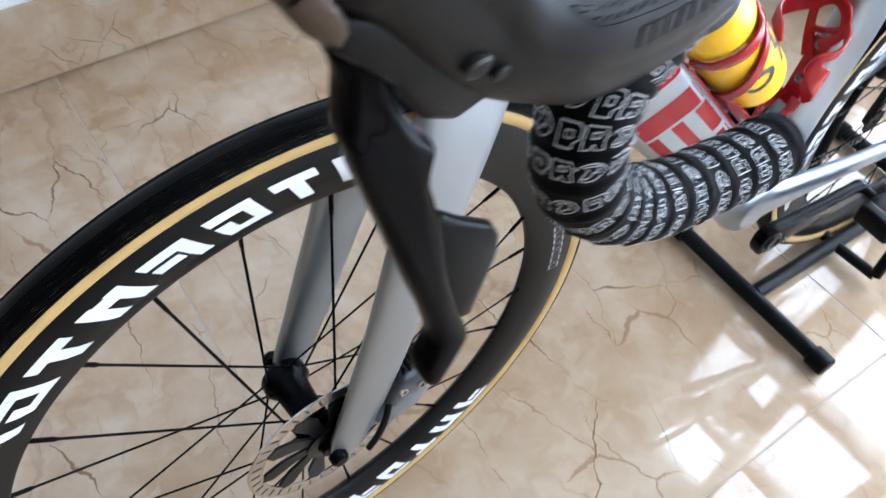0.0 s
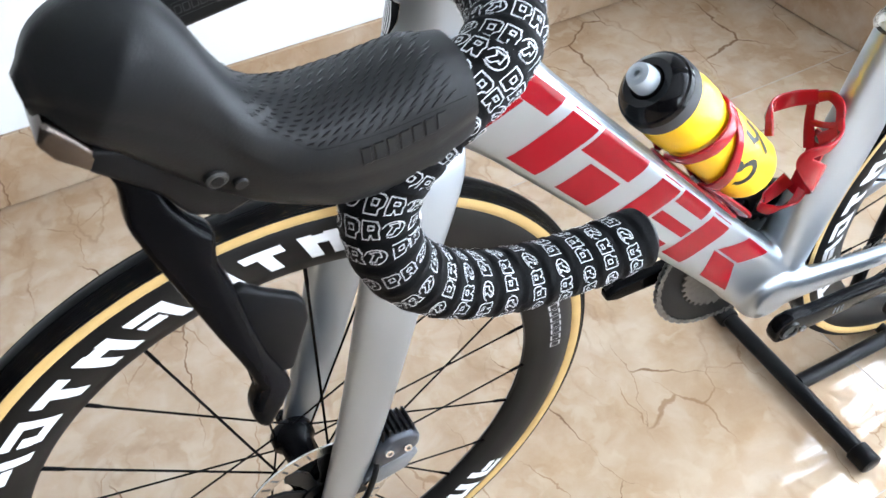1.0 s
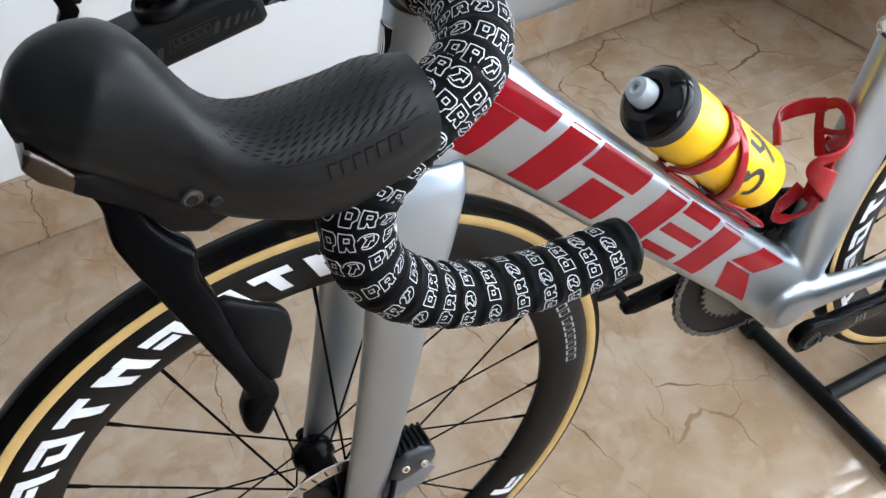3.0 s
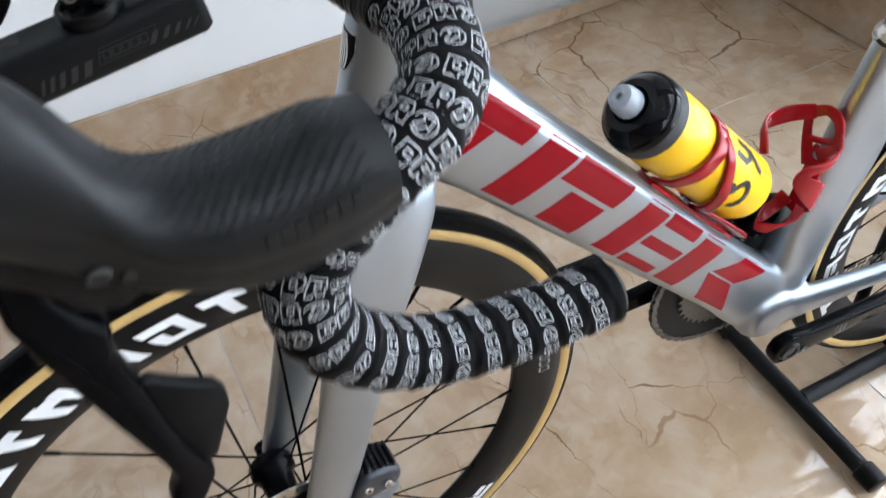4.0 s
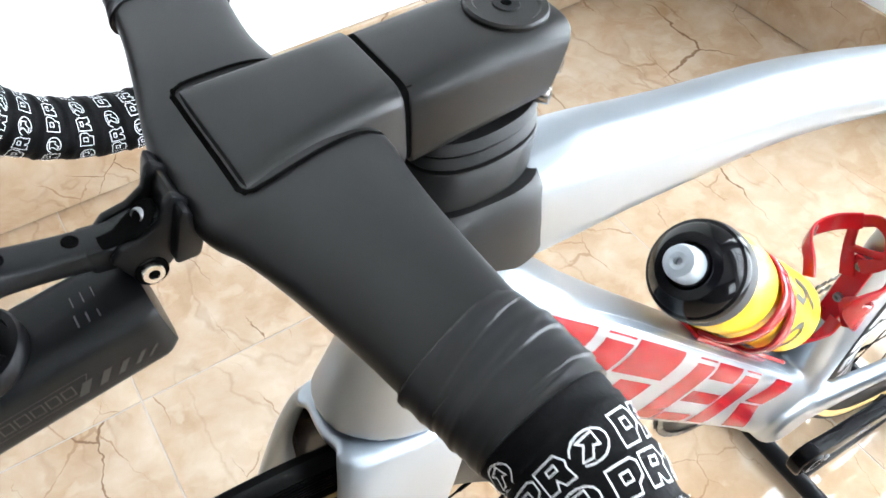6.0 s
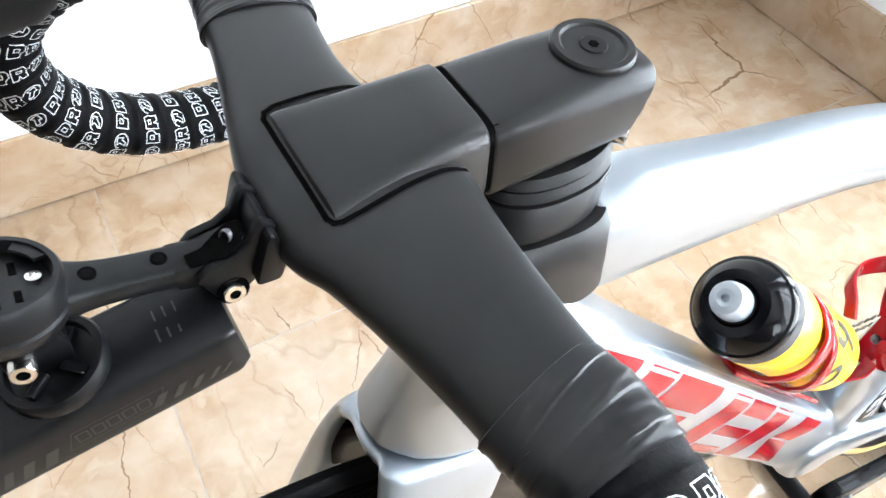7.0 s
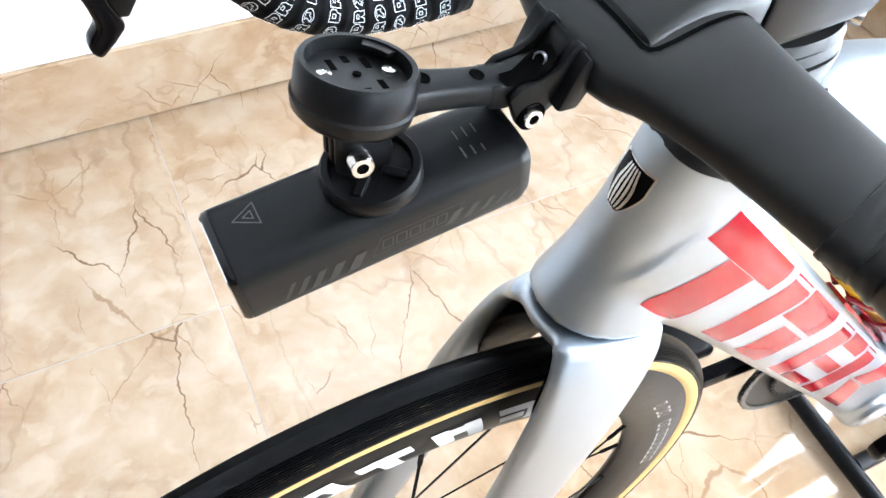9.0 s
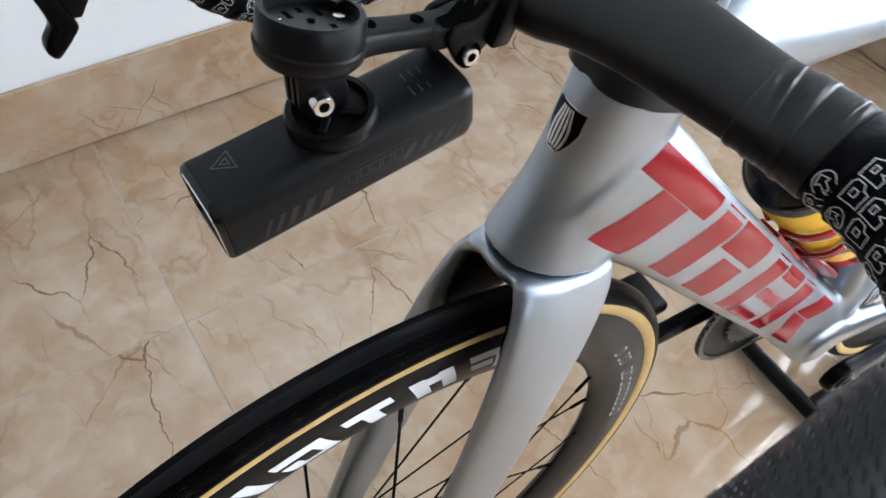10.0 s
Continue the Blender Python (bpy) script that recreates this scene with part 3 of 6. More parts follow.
def make_wheel(name, hub_at, m, front, axle):
    at = Matrix.Translation(hub_at) @ Matrix.Rotation(radians(90), 4, "X")       # local z points to the near side
    mid = Matrix.Translation(axle) @ Matrix.Rotation(radians(90), 4, "X")
    sag = at.inverted() @ mid @ Vector((0, 0, 0))
    bm = bmesh.new()
    half = [(RIM_O, 0.0112), (RIM_O - 0.004, 0.0132), (RIM_O - 0.016, 0.0146), (RIM_O - 0.030, 0.0136), (RIM_O - 0.042, 0.0100), (RIM_I + 0.004, 0.0062), (RIM_I, 0.0020)]
    prof = [(r, -h) for r, h in half] + [(r, h) for r, h in reversed(half)]
    revolve(bm, prof, m @ at, 128, closed=True)
    w = part(name, bm, RIMBLACK, bike, "deep black carbon rim")
    bm = bmesh.new()
    prof = []
    for i in range(20):
        a = 2 * math.pi * i / 20
        prof.append((TY_C + TY_R * math.cos(a) * 0.98, TY_R * math.sin(a)))
    revolve(bm, prof, m @ at, 128, closed=True)
    part("tyre", bm, GOLD, w, "tan sidewall road tyre")
    bm = bmesh.new()
    prof = []
    n = 61
    for i in range(n):
        a = radians(-78 + 156 * i / (n - 1))
        lift = 0.0007 if 0 < i < n - 1 else -0.0002
        groove = -0.0009 if (3 <= i <= 23 or 37 <= i <= 57) and i % 2 == 0 else 0
        prof.append((TY_C + (TY_R + lift + groove) * math.cos(a), (TY_R + lift + groove) * math.sin(a)))
    for i in reversed(range(n)):
        a = radians(-78 + 156 * i / (n - 1))
        prof.append((TY_C + (TY_R - 0.001) * math.cos(a), (TY_R - 0.001) * math.sin(a)))
    revolve(bm, prof, m @ at, 160, closed=True)
    part("tread", bm, TREAD, w, "black rubber tread with fine grooves", sharp=25)
    bm = bmesh.new()
    if front:
        prof = [(0.0, -0.053), (0.010, -0.053), (0.0105, -0.046), (0.0215, -0.044), (0.0235, -0.041), (0.0235, -0.030), (0.0215, -0.027), (0.0175, -0.022), (0.0160, 0.0), (0.0165, 0.020), (0.0225, 0.024), (0.0225, 0.031), (0.012, 0.036), (0.010, 0.053), (0.0, 0.053)]
    else:
        prof = [(0.0, -0.053), (0.010, -0.053), (0.0105, -0.040), (0.019, -0.036), (0.020, -0.032), (0.012, -0.026), (0.0105, 0.0), (0.012, 0.022), (0.0225, 0.027), (0.0225, 0.031), (0.012, 0.036), (0.010, 0.053), (0.0, 0.053)]
    revolve(bm, prof, m @ mid, 36)
    part("hub", bm, GLOSSBLACK, w, "gloss black hub")
    # spokes share one bladed mesh
    sb = bmesh.new()
    L = RIM_I + 0.002 - 0.019
    skin(sb, [ring((0, 0, t * L), (1, 0, 0), (0, 1, 0), a, b, 2.2, 8) for t, a, b in ((0, 0.0011, 0.0011), (0.08, 0.0013, 0.0009), (0.5, 0.0014, 0.0008), (0.92, 0.0013, 0.0009), (0.93, 0.0018, 0.0018), (1.0, 0.0018, 0.0018))])
    me = mesh_of("spoke", sb, GLOSSBLACK)
    for i in range(24):
        ang = 2 * math.pi * i / 24 + (0.112 if front else 0.02)
        side = 1 if i % 2 else -1
        lean = (1 if (i // 2) % 2 else -1) * 0.75
        h0 = Vector((0.0195 * math.cos(ang + lean * 1.4), 0.0195 * math.sin(ang + lean * 1.4), 0.029 if side > 0 else -0.034)) + sag
        h1 = Vector(((RIM_I + 0.002) * math.cos(ang), (RIM_I + 0.002) * math.sin(ang), side * 0.002))
        ob = new("spoke", me)
        d = (h1 - h0)
        hang(ob, w, m @ at @ along(h0, d) @ Matrix.Diagonal((1, 1, d.length / L, 1)))
    return w, at


def rim_side(at, m):
    tab = [(RIM_I, 0.0020), (RIM_I + 0.004, 0.0062), (RIM_O - 0.042, 0.0100), (RIM_O - 0.030, 0.0136), (RIM_O - 0.016, 0.0146), (RIM_O - 0.004, 0.0132), (RIM_O, 0.0112)]

    def fn(ang, r):
        h = float(np.interp(r, [x for x, _ in tab], [y for _, y in tab]))
        return m @ at @ Vector((r * math.cos(ang), r * math.sin(ang), h + 0.0006))
    return fn


def rim_marks(w, at, m, first, count, step, r0=0.2810, r1=0.3085, mark=PRINT):
    """Bold slanted plain blocks round the rim, standing for its lettering."""
    fn = rim_side(at, m)
    for i in range(count):
        bm = bmesh.new()
        a = radians(first + step * i)
        wd = radians(abs(step) * 0.36)
        sl = radians(2.6)
        q = lambda x, r: (a + x * wd + sl * ((r - r0) / (r1 - r0) - 0.5), r)
        kind = i % 4
        for x0, x1, y0, y1 in (((-1, -0.35, 0, 1), (-0.35, 1, 0.74, 1), (-0.2, 1, 0.36, 0.62)), ((-1, -0.3, 0, 1), (0.3, 1, 0, 1), (-0.3, 0.3, 0.62, 0.95)), ((-1, 1, 0.72, 1), (-0.3, 0.4, 0, 0.72)), ((-1, -0.4, 0, 1), (-0.4, 1, 0, 0.28), (0.3, 1, 0.28, 0.6), (-0.4, 1, 0.74, 1)))[kind]:
            ra, rb = r0 + (r1 - r0) * y0, r0 + (r1 - r0) * y1
            patch(bm, [q(x0, ra), q(x1, ra), q(x1, rb), q(x0, rb)], fn, 3, 4)
        part("rim_mark", bm, mark, w, "plain white rim graphic")


front_wheel, front_at = make_wheel("front_wheel", HUB, FORKED, True, AXLE)
rim_marks(front_wheel, front_at, FORKED, 70.4, 9, 8.6)
rim_marks(front_wheel, front_at, FORKED, -47, 5, -8.8)
fn = rim_side(front_at, FORKED)
for a0, count in ((-1.5, 7), (15.5, 2), (24, 2), (30, 1)):
    bm = bmesh.new()
    for i in range(count):
        a = radians(a0 + 2.3 * i)
        strip(bm, [(a - 0.013, 0.2900), (a + 0.013, 0.2900), (a + 0.013, 0.3010), (a - 0.013, 0.3010)], 0.0020, lambda x, r: fn(x, r))
    part("rim_model_mark", bm, SOFTPRINT, front_wheel, "small grey rim print as plain outlines")
rear_wheel, rear_at = make_wheel("rear_wheel", REAR, Matrix(), False, REAR)
rim_marks(rear_wheel, rear_at, Matrix(), 152, 7, 8.7)

# disc rotor and caliper at the fork's near leg
RC = Matrix.Translation(AXLE) @ Matrix.Rotation(radians(90), 4, "X") @ Matrix.Translation((0, 0, 0.0405))
bm = bmesh.new()
revolve(bm, [(0.0660, -0.0009), (0.0805, -0.0009), (0.0805, 0.0009), (0.0660, 0.0009)], RC, 72, closed=True)
part("disc_rotor", bm, STEEL, front_wheel, "bright steel disc brake rotor", FORKED)
for i in range(10):
    bm = bmesh.new()
    a = 2 * math.pi * i / 10
    slab(bm, [(0.016, -0.006), (0.046, -0.010), (0.064, -0.005), (0.068, 0.006), (0.058, 0.012), (0.036, 0.006), (0.016, 0.004)], 0.003, RC @ Matrix.Rotation(a, 4, "Z"), 0.0006, 1)
    part("rotor_arm", bm, ALLOYBLACK, front_wheel, "black finned rotor arm", FORKED)
bm = bmesh.new()
revolve(bm, [(0.012, -0.003), (0.022, -0.003), (0.022, 0.004), (0.012, 0.005)], RC, 32, closed=True)
part("rotor_carrier", bm, ALLOYBLACK, front_wheel, "black finned rotor carrier", FORKED)
for i in range(36):
    bm = bmesh.new()
    a = 2 * math.pi * i / 36
    slab(bm, [(0.0690, -0.0016), (0.0775, 0.0002), (0.0775, 0.0022), (0.0690, 0.0006)], 0.0022, RC @ Matrix.Rotation(a, 4, "Z"), 0, 1)
    part("rotor_slot", bm, BLACKPRINT, front_wheel, m=FORKED, smooth=False)
CALIPER = mat("blue_grey_caliper_paint", (0.055, 0.060, 0.072), 0.30, 0.6, 0.12, 60, 0.05, 1500)
FLATMOUNT = mat("grey_cast_alloy", (0.16, 0.165, 0.175), 0.45, 0.5, 0.1, 80, 0.1, 1200)
bm = bmesh.new()
slab(bm, [(0.052, 0.352), (0.060, 0.340), (0.094, 0.343), (0.106, 0.352), (0.107, 0.366), (0.098, 0.378), (0.074, 0.384), (0.060, 0.372)], 0.036, Matrix.Translation((0, -0.044, 0)) @ SIDE, 0.006, 3)
caliper = part("brake_caliper", bm, CALIPER, bike, "dark blue-grey hydraulic brake caliper", FORKED)
bm = bmesh.new()
slab(bm, [(0.040, 0.336), (0.052, 0.318), (0.086, 0.322), (0.102, 0.340), (0.098, 0.348), (0.056, 0.346)], 0.030, Matrix.Translation((0, -0.048, 0)) @ SIDE, 0.003, 2)
part("caliper_foot", bm, FLATMOUNT, caliper, "grey cast caliper foot", FORKED)
bm = bmesh.new()
slab(bm, [(0.036, 0.322), (0.052, 0.302), (0.072, 0.312), (0.054, 0.332)], 0.018, Matrix.Translation((0, -0.050, 0)) @ SIDE, 0.003, 2)
part("caliper_bracket", bm, STEEL, caliper, "bright steel bracket", FORKED)
for i in range(6):
    bm = bmesh.new()
    x, z = 0.066 + i * 0.0062, 0.384 - i * 0.0026
    slab(bm, [(x, z - 0.012), (x + 0.0028, z - 0.012), (x + 0.0060, z + 0.010), (x + 0.0032, z + 0.011)], 0.026, Matrix.Translation((0, -0.044, 0)) @ SIDE, 0.0006, 1)
    part("cooling_fin", bm, PLASTIC, caliper, "black cooling fin", FORKED)
for x, z in ((0.070, 0.366), (0.090, 0.360)):
    bm = bmesh.new()
    revolve(bm, [(0.0, 0.0), (0.0018, 0.0), (0.0022, 0.003), (0.0042, 0.003), (0.0046, 0.002), (0.0046, -0.004), (0.0, -0.004)], along((x, -0.0625, z), (0, -1, 0.25)), 16)
    part("caliper_bolt", bm, STEEL, caliper, "bright steel bolt", FORKED)
bm = bmesh.new()
tube(bm, [(0.058, -0.058, 0.352), (0.050, -0.064, 0.338), (0.040, -0.066, 0.318), (0.030, -0.064, 0.298)], 0.0034, 12)
part("brake_hose", bm, PLASTIC, caliper, "short black hose behind the fork leg", FORKED)
for s in (-1, 1):
    bm = bmesh.new()
    revolve(bm, [(0.0, 0.006), (0.0065, 0.006), (0.009, 0.003), (0.009, -0.004), (0.0, -0.004)], along(AXLE + Vector((0, s * 0.0625, 0)), (0, s, 0)), 24)
    part("axle_cap", bm, GLOSSBLACK, fork, "black thru-axle end", FORKED)

# ---- bicycle: stem, handlebar, tape ----
bm = bmesh.new()
rows = []
for y, x0, x1, zc, th in ((-0.108, 0.1058, 0.149, 0.8848, 0.0108), (-0.085, 0.1028, 0.1480, 0.8850, 0.0108), (-0.055, 0.0970, 0.1490, 0.8852, 0.0103), (-0.032, 0.0915, 0.1515, 0.8840, 0.0112), (-0.018, 0.0865, 0.1545, 0.8820, 0.0128), (0.0, 0.0845, 0.1540, 0.8810, 0.0140), (0.018, 0.0855, 0.1520, 0.8815, 0.0132), (0.032, 0.0880, 0.1460, 0.8825, 0.0125), (0.055, 0.0945, 0.1420, 0.8840, 0.0115), (0.085, 0.1020, 0.1455, 0.8845, 0.0108), (0.108, 0.1055, 0.149, 0.8845, 0.0105)):
    rows.append(((x0 + x1) / 2, y, zc, (x1 - x0) / 2, th))
rows_bar = spline(rows, 5)
skin(bm, [ring(r[:3], (1, 0, 0), (0, 0, 1), r[3], r[4], 2.5, 40) for r in rows_bar])
handlebar = part("handlebar", bm, MATTE, bike, "matte black aero carbon handlebar", BARRED)

# stem body, rounded box from the clamp to the steerer
bm = bmesh.new()
SX = 0.0115
rows = []
for x, sh, w, zt, zb, n in ((0.1670, 0.0, 0.0218, 0.8955, 0.8600, 5.0), (0.1680, 0.0, 0.0226, 0.8965, 0.8585, 4.6), (0.200, 0.0, 0.0226, 0.8962, 0.8590, 4.6), (0.228, 0.005, 0.0222, 0.8943, 0.8600, 4.6), (0.2405, 0.011, 0.0218, 0.8928, 0.8600, 4.6), (0.2420, 0.012, 0.0202, 0.8918, 0.8615, 5.0)):
    r = ring((x, SX, (zt + zb) / 2), (0, 1, 0), (0, 0, 1), w, (zt - zb) / 2, n, 44)
    rows.append([Vector((p.x - sh * (zt - p.z) / (zt - zb), p.y, p.z)) for p in r])
skin(bm, rows)
stem = part("stem", bm, MATTE, bike, "matte black angular stem", TURNED, sharp=40)
bm = bmesh.new()
rows = []
for x, y, w, zt, zb, n in ((0.1030, 0.0090, 0.0255, 0.8940, 0.880, 8.0), (0.1038, 0.0090, 0.0264, 0.8958, 0.880, 8.0), (0.106, 0.0092, 0.0266, 0.8968, 0.876, 7.0), (0.130, 0.0105, 0.0240, 0.8978, 0.868, 6.0), (0.150, 0.0112, 0.0228, 0.8980, 0.862, 6.0), (0.1635, SX, 0.0224, 0.8978, 0.860, 6.0), (0.1648, SX, 0.0214, 0.8968, 0.861, 6.0)):
    rows.append(ring((x, y, (zt + zb) / 2), (0, 1, 0), (0, 0, 1), w, (zt - zb) / 2, n, 44))
skin(bm, rows)
part("stem_faceplate", bm, MATTE, stem, "matte black clamp plate set flush in the bar", TURNED, sharp=40)
def bar_top(x, y):
    """A place just over the top of the handlebar, found by the plan."""
    p = BARRED.inverted() @ (TURNED @ Vector((x, y, 0.894)))
    r = min(rows_bar, key=lambda s: abs(s[1] - p.y))
    f = min(0.98, abs(p.x - r[0]) / r[3])
    return Vector((p.x, p.y, r[2] + r[4] * (1 - f ** 2.5) ** 0.4 + 0.0005))


for pts in ([(0.1480, 0.0350), (0.128, 0.0362), (0.1060, 0.0372), (0.1026, 0.0362), (0.1012, 0.0335), (0.1012, -0.0160), (0.1024, -0.0186), (0.1050, -0.0196), (0.112, -0.0192), (0.128, -0.0166), (0.1440, -0.0146), (0.1520, -0.0146)],):
    bm = bmesh.new()
    strip(bm, pts, 0.0019, bar_top, False)
    part("faceplate_gap", bm, VOID, stem, "dark groove beside the clamp plate", BARRED)
bm = bmesh.new()
skin(bm, [ring((x, SX, 0.8785), (0, 1, 0), (0, 0, 1), 0.0212, 0.0176, 6.0, 40) for x in (0.1600, 0.1700)])
part("stem_gap", bm, VOID, stem, "dark joint between clamp plate and stem", TURNED)
CAPM = along((0.2245, SX + 0.0010, 0.8944), (0.10, 0, 1))
bm = bmesh.new()
revolve(bm, [(0.0, 0.0008), (0.0125, 0.0008), (0.0135, 0.0018), (0.0160, 0.0018), (0.0168, 0.0008), (0.0168, -0.002), (0.0, -0.002)], CAPM, 48)
part("stem_top_cap", bm, MATTE, stem, "round black top cap", TURNED)
bm = bmesh.new()
revolve(bm, [(0.0, 0.0006), (0.0018, 0.0006), (0.0021, 0.0014), (0.0052, 0.0014), (0.0056, 0.0010), (0.0056, 0.0), (0.0, 0.0)], CAPM, 28)
part("cap_bolt", bm, ALLOYBLACK, stem, "black socket bolt", TURNED)
bm = bmesh.new()
revolve(bm, [(0.0, 0.0016), (0.0022, 0.0016), (0.0022, 0.0010), (0.0, 0.0010)], CAPM, 6)
part("cap_socket", bm, VOID, stem, "dark hexagon socket", TURNED, smooth=False)
def socket(p, d, r, parent, deep=0.0008):
    """Dark hexagon hole in a bolt's head."""
    bm = bmesh.new()
    revolve(bm, [(0.0, deep + 0.0003), (r, deep + 0.0003), (r, deep - 0.001), (0.0, deep - 0.001)], along(p, d), 6)
    part("hex_socket", bm, VOID, parent, "dark hexagon socket", TURNED, smooth=False)


for zz in (0.8600, 0.8740):
    bm = bmesh.new()
    revolve(bm, [(0.0, -0.001), (0.0016, -0.001), (0.0018, 0.0024), (0.0036, 0.0024), (0.0040, 0.0015), (0.0040, -0.004), (0.0, -0.004)], along((0.2335 + (zz - 0.860) * 0.3, -0.0055, zz), (0.55, -0.83, 0)), 20)
    socket((0.2335 + (zz - 0.860) * 0.3, -0.0055, zz), (0.55, -0.83, 0), 0.0020, part("pinch_bolt", bm, STEEL, stem, "bright steel pinch bolt", TURNED), 0.0018)

TP = [(0.1275, -0.092, 0.8850, 0.0218, 0.0106), (0.132, -0.112, 0.8840, 0.0215, 0.0128), (0.1325, -0.142, 0.883, 0.0185, 0.0165), (0.1235, -0.172, 0.881, 0.0175, 0.0172), (0.106, -0.191, 0.878, 0.0172, 0.0172), (0.083, -0.199, 0.8725, 0.0170, 0.0170), (0.060, -0.203, 0.862, 0.0168, 0.0168), (0.043, -0.205, 0.845, 0.0166, 0.0166), (0.0390, -0.207, 0.822, 0.0166, 0.0166), (0.0460, -0.208, 0.797, 0.0168, 0.0168), (0.066, -0.209, 0.773, 0.0168, 0.0168), (0.092, -0.210, 0.757, 0.0168, 0.0168), (0.123, -0.211, 0.747, 0.0168, 0.0168), (0.160, -0.213, 0.742, 0.0170, 0.0170), (0.190, -0.214, 0.7405, 0.0172, 0.0172)]
PITCH, DROP_PITCH, DROP_AT, RIDGE = 0.0124, 0.0164, 0.215, 0.0011


def tape_turns(s):
    """Turns of tape wound up to s; the turns are wider apart on the drops."""
    return s / PITCH if s < DROP_AT else DROP_AT / PITCH + (s - DROP_AT) / DROP_PITCH


def tape_at(n):
    k = DROP_AT / PITCH
    return n * PITCH if n < k else DROP_AT + (n - k) * DROP_PITCH




class TapeLine:
    """The taped bar on one side: a surface by length and angle, with the overlap of each turn as a small step."""

    def __init__(self, side):
        pts = [(x, y * -side, z, a, b) for x, y, z, a, b in TP]
        self.q = spline(pts, 14)
        self.fr = frames_along(self.q, (1, 0, 0))
        self.len = [0.0]
        for i in range(1, len(self.q)):
            self.len.append(self.len[-1] + float(np.linalg.norm(self.q[i][:3] - self.q[i - 1][:3])))
        self.side = side

    def at(self, s, th, lift=0.0, wrap=True):
        i = int(np.clip(np.searchsorted(self.len, s) - 1, 0, len(self.len) - 2))
        f = (s - self.len[i]) / (self.len[i + 1] - self.len[i])
        p0, _, n0, b0 = self.fr[i]
        p1, _, n1, b1 = self.fr[i + 1]
        p, n, b = p0.lerp(p1, f), n0.lerp(n1, f), b0.lerp(b1, f)
        a = self.q[i][3] * (1 - f) + self.q[i + 1][3] * f
        c = self.q[i][4] * (1 - f) + self.q[i + 1][4] * f
        if wrap:
            lift += RIDGE * (1 - ((tape_turns(s) - th / (2 * math.pi)) % 1.0)) + 0.0002 * math.sin(s * 900 + 3 * th)
        return p + n * ((a + lift) * math.cos(th)) + b * ((c + lift) * math.sin(th))


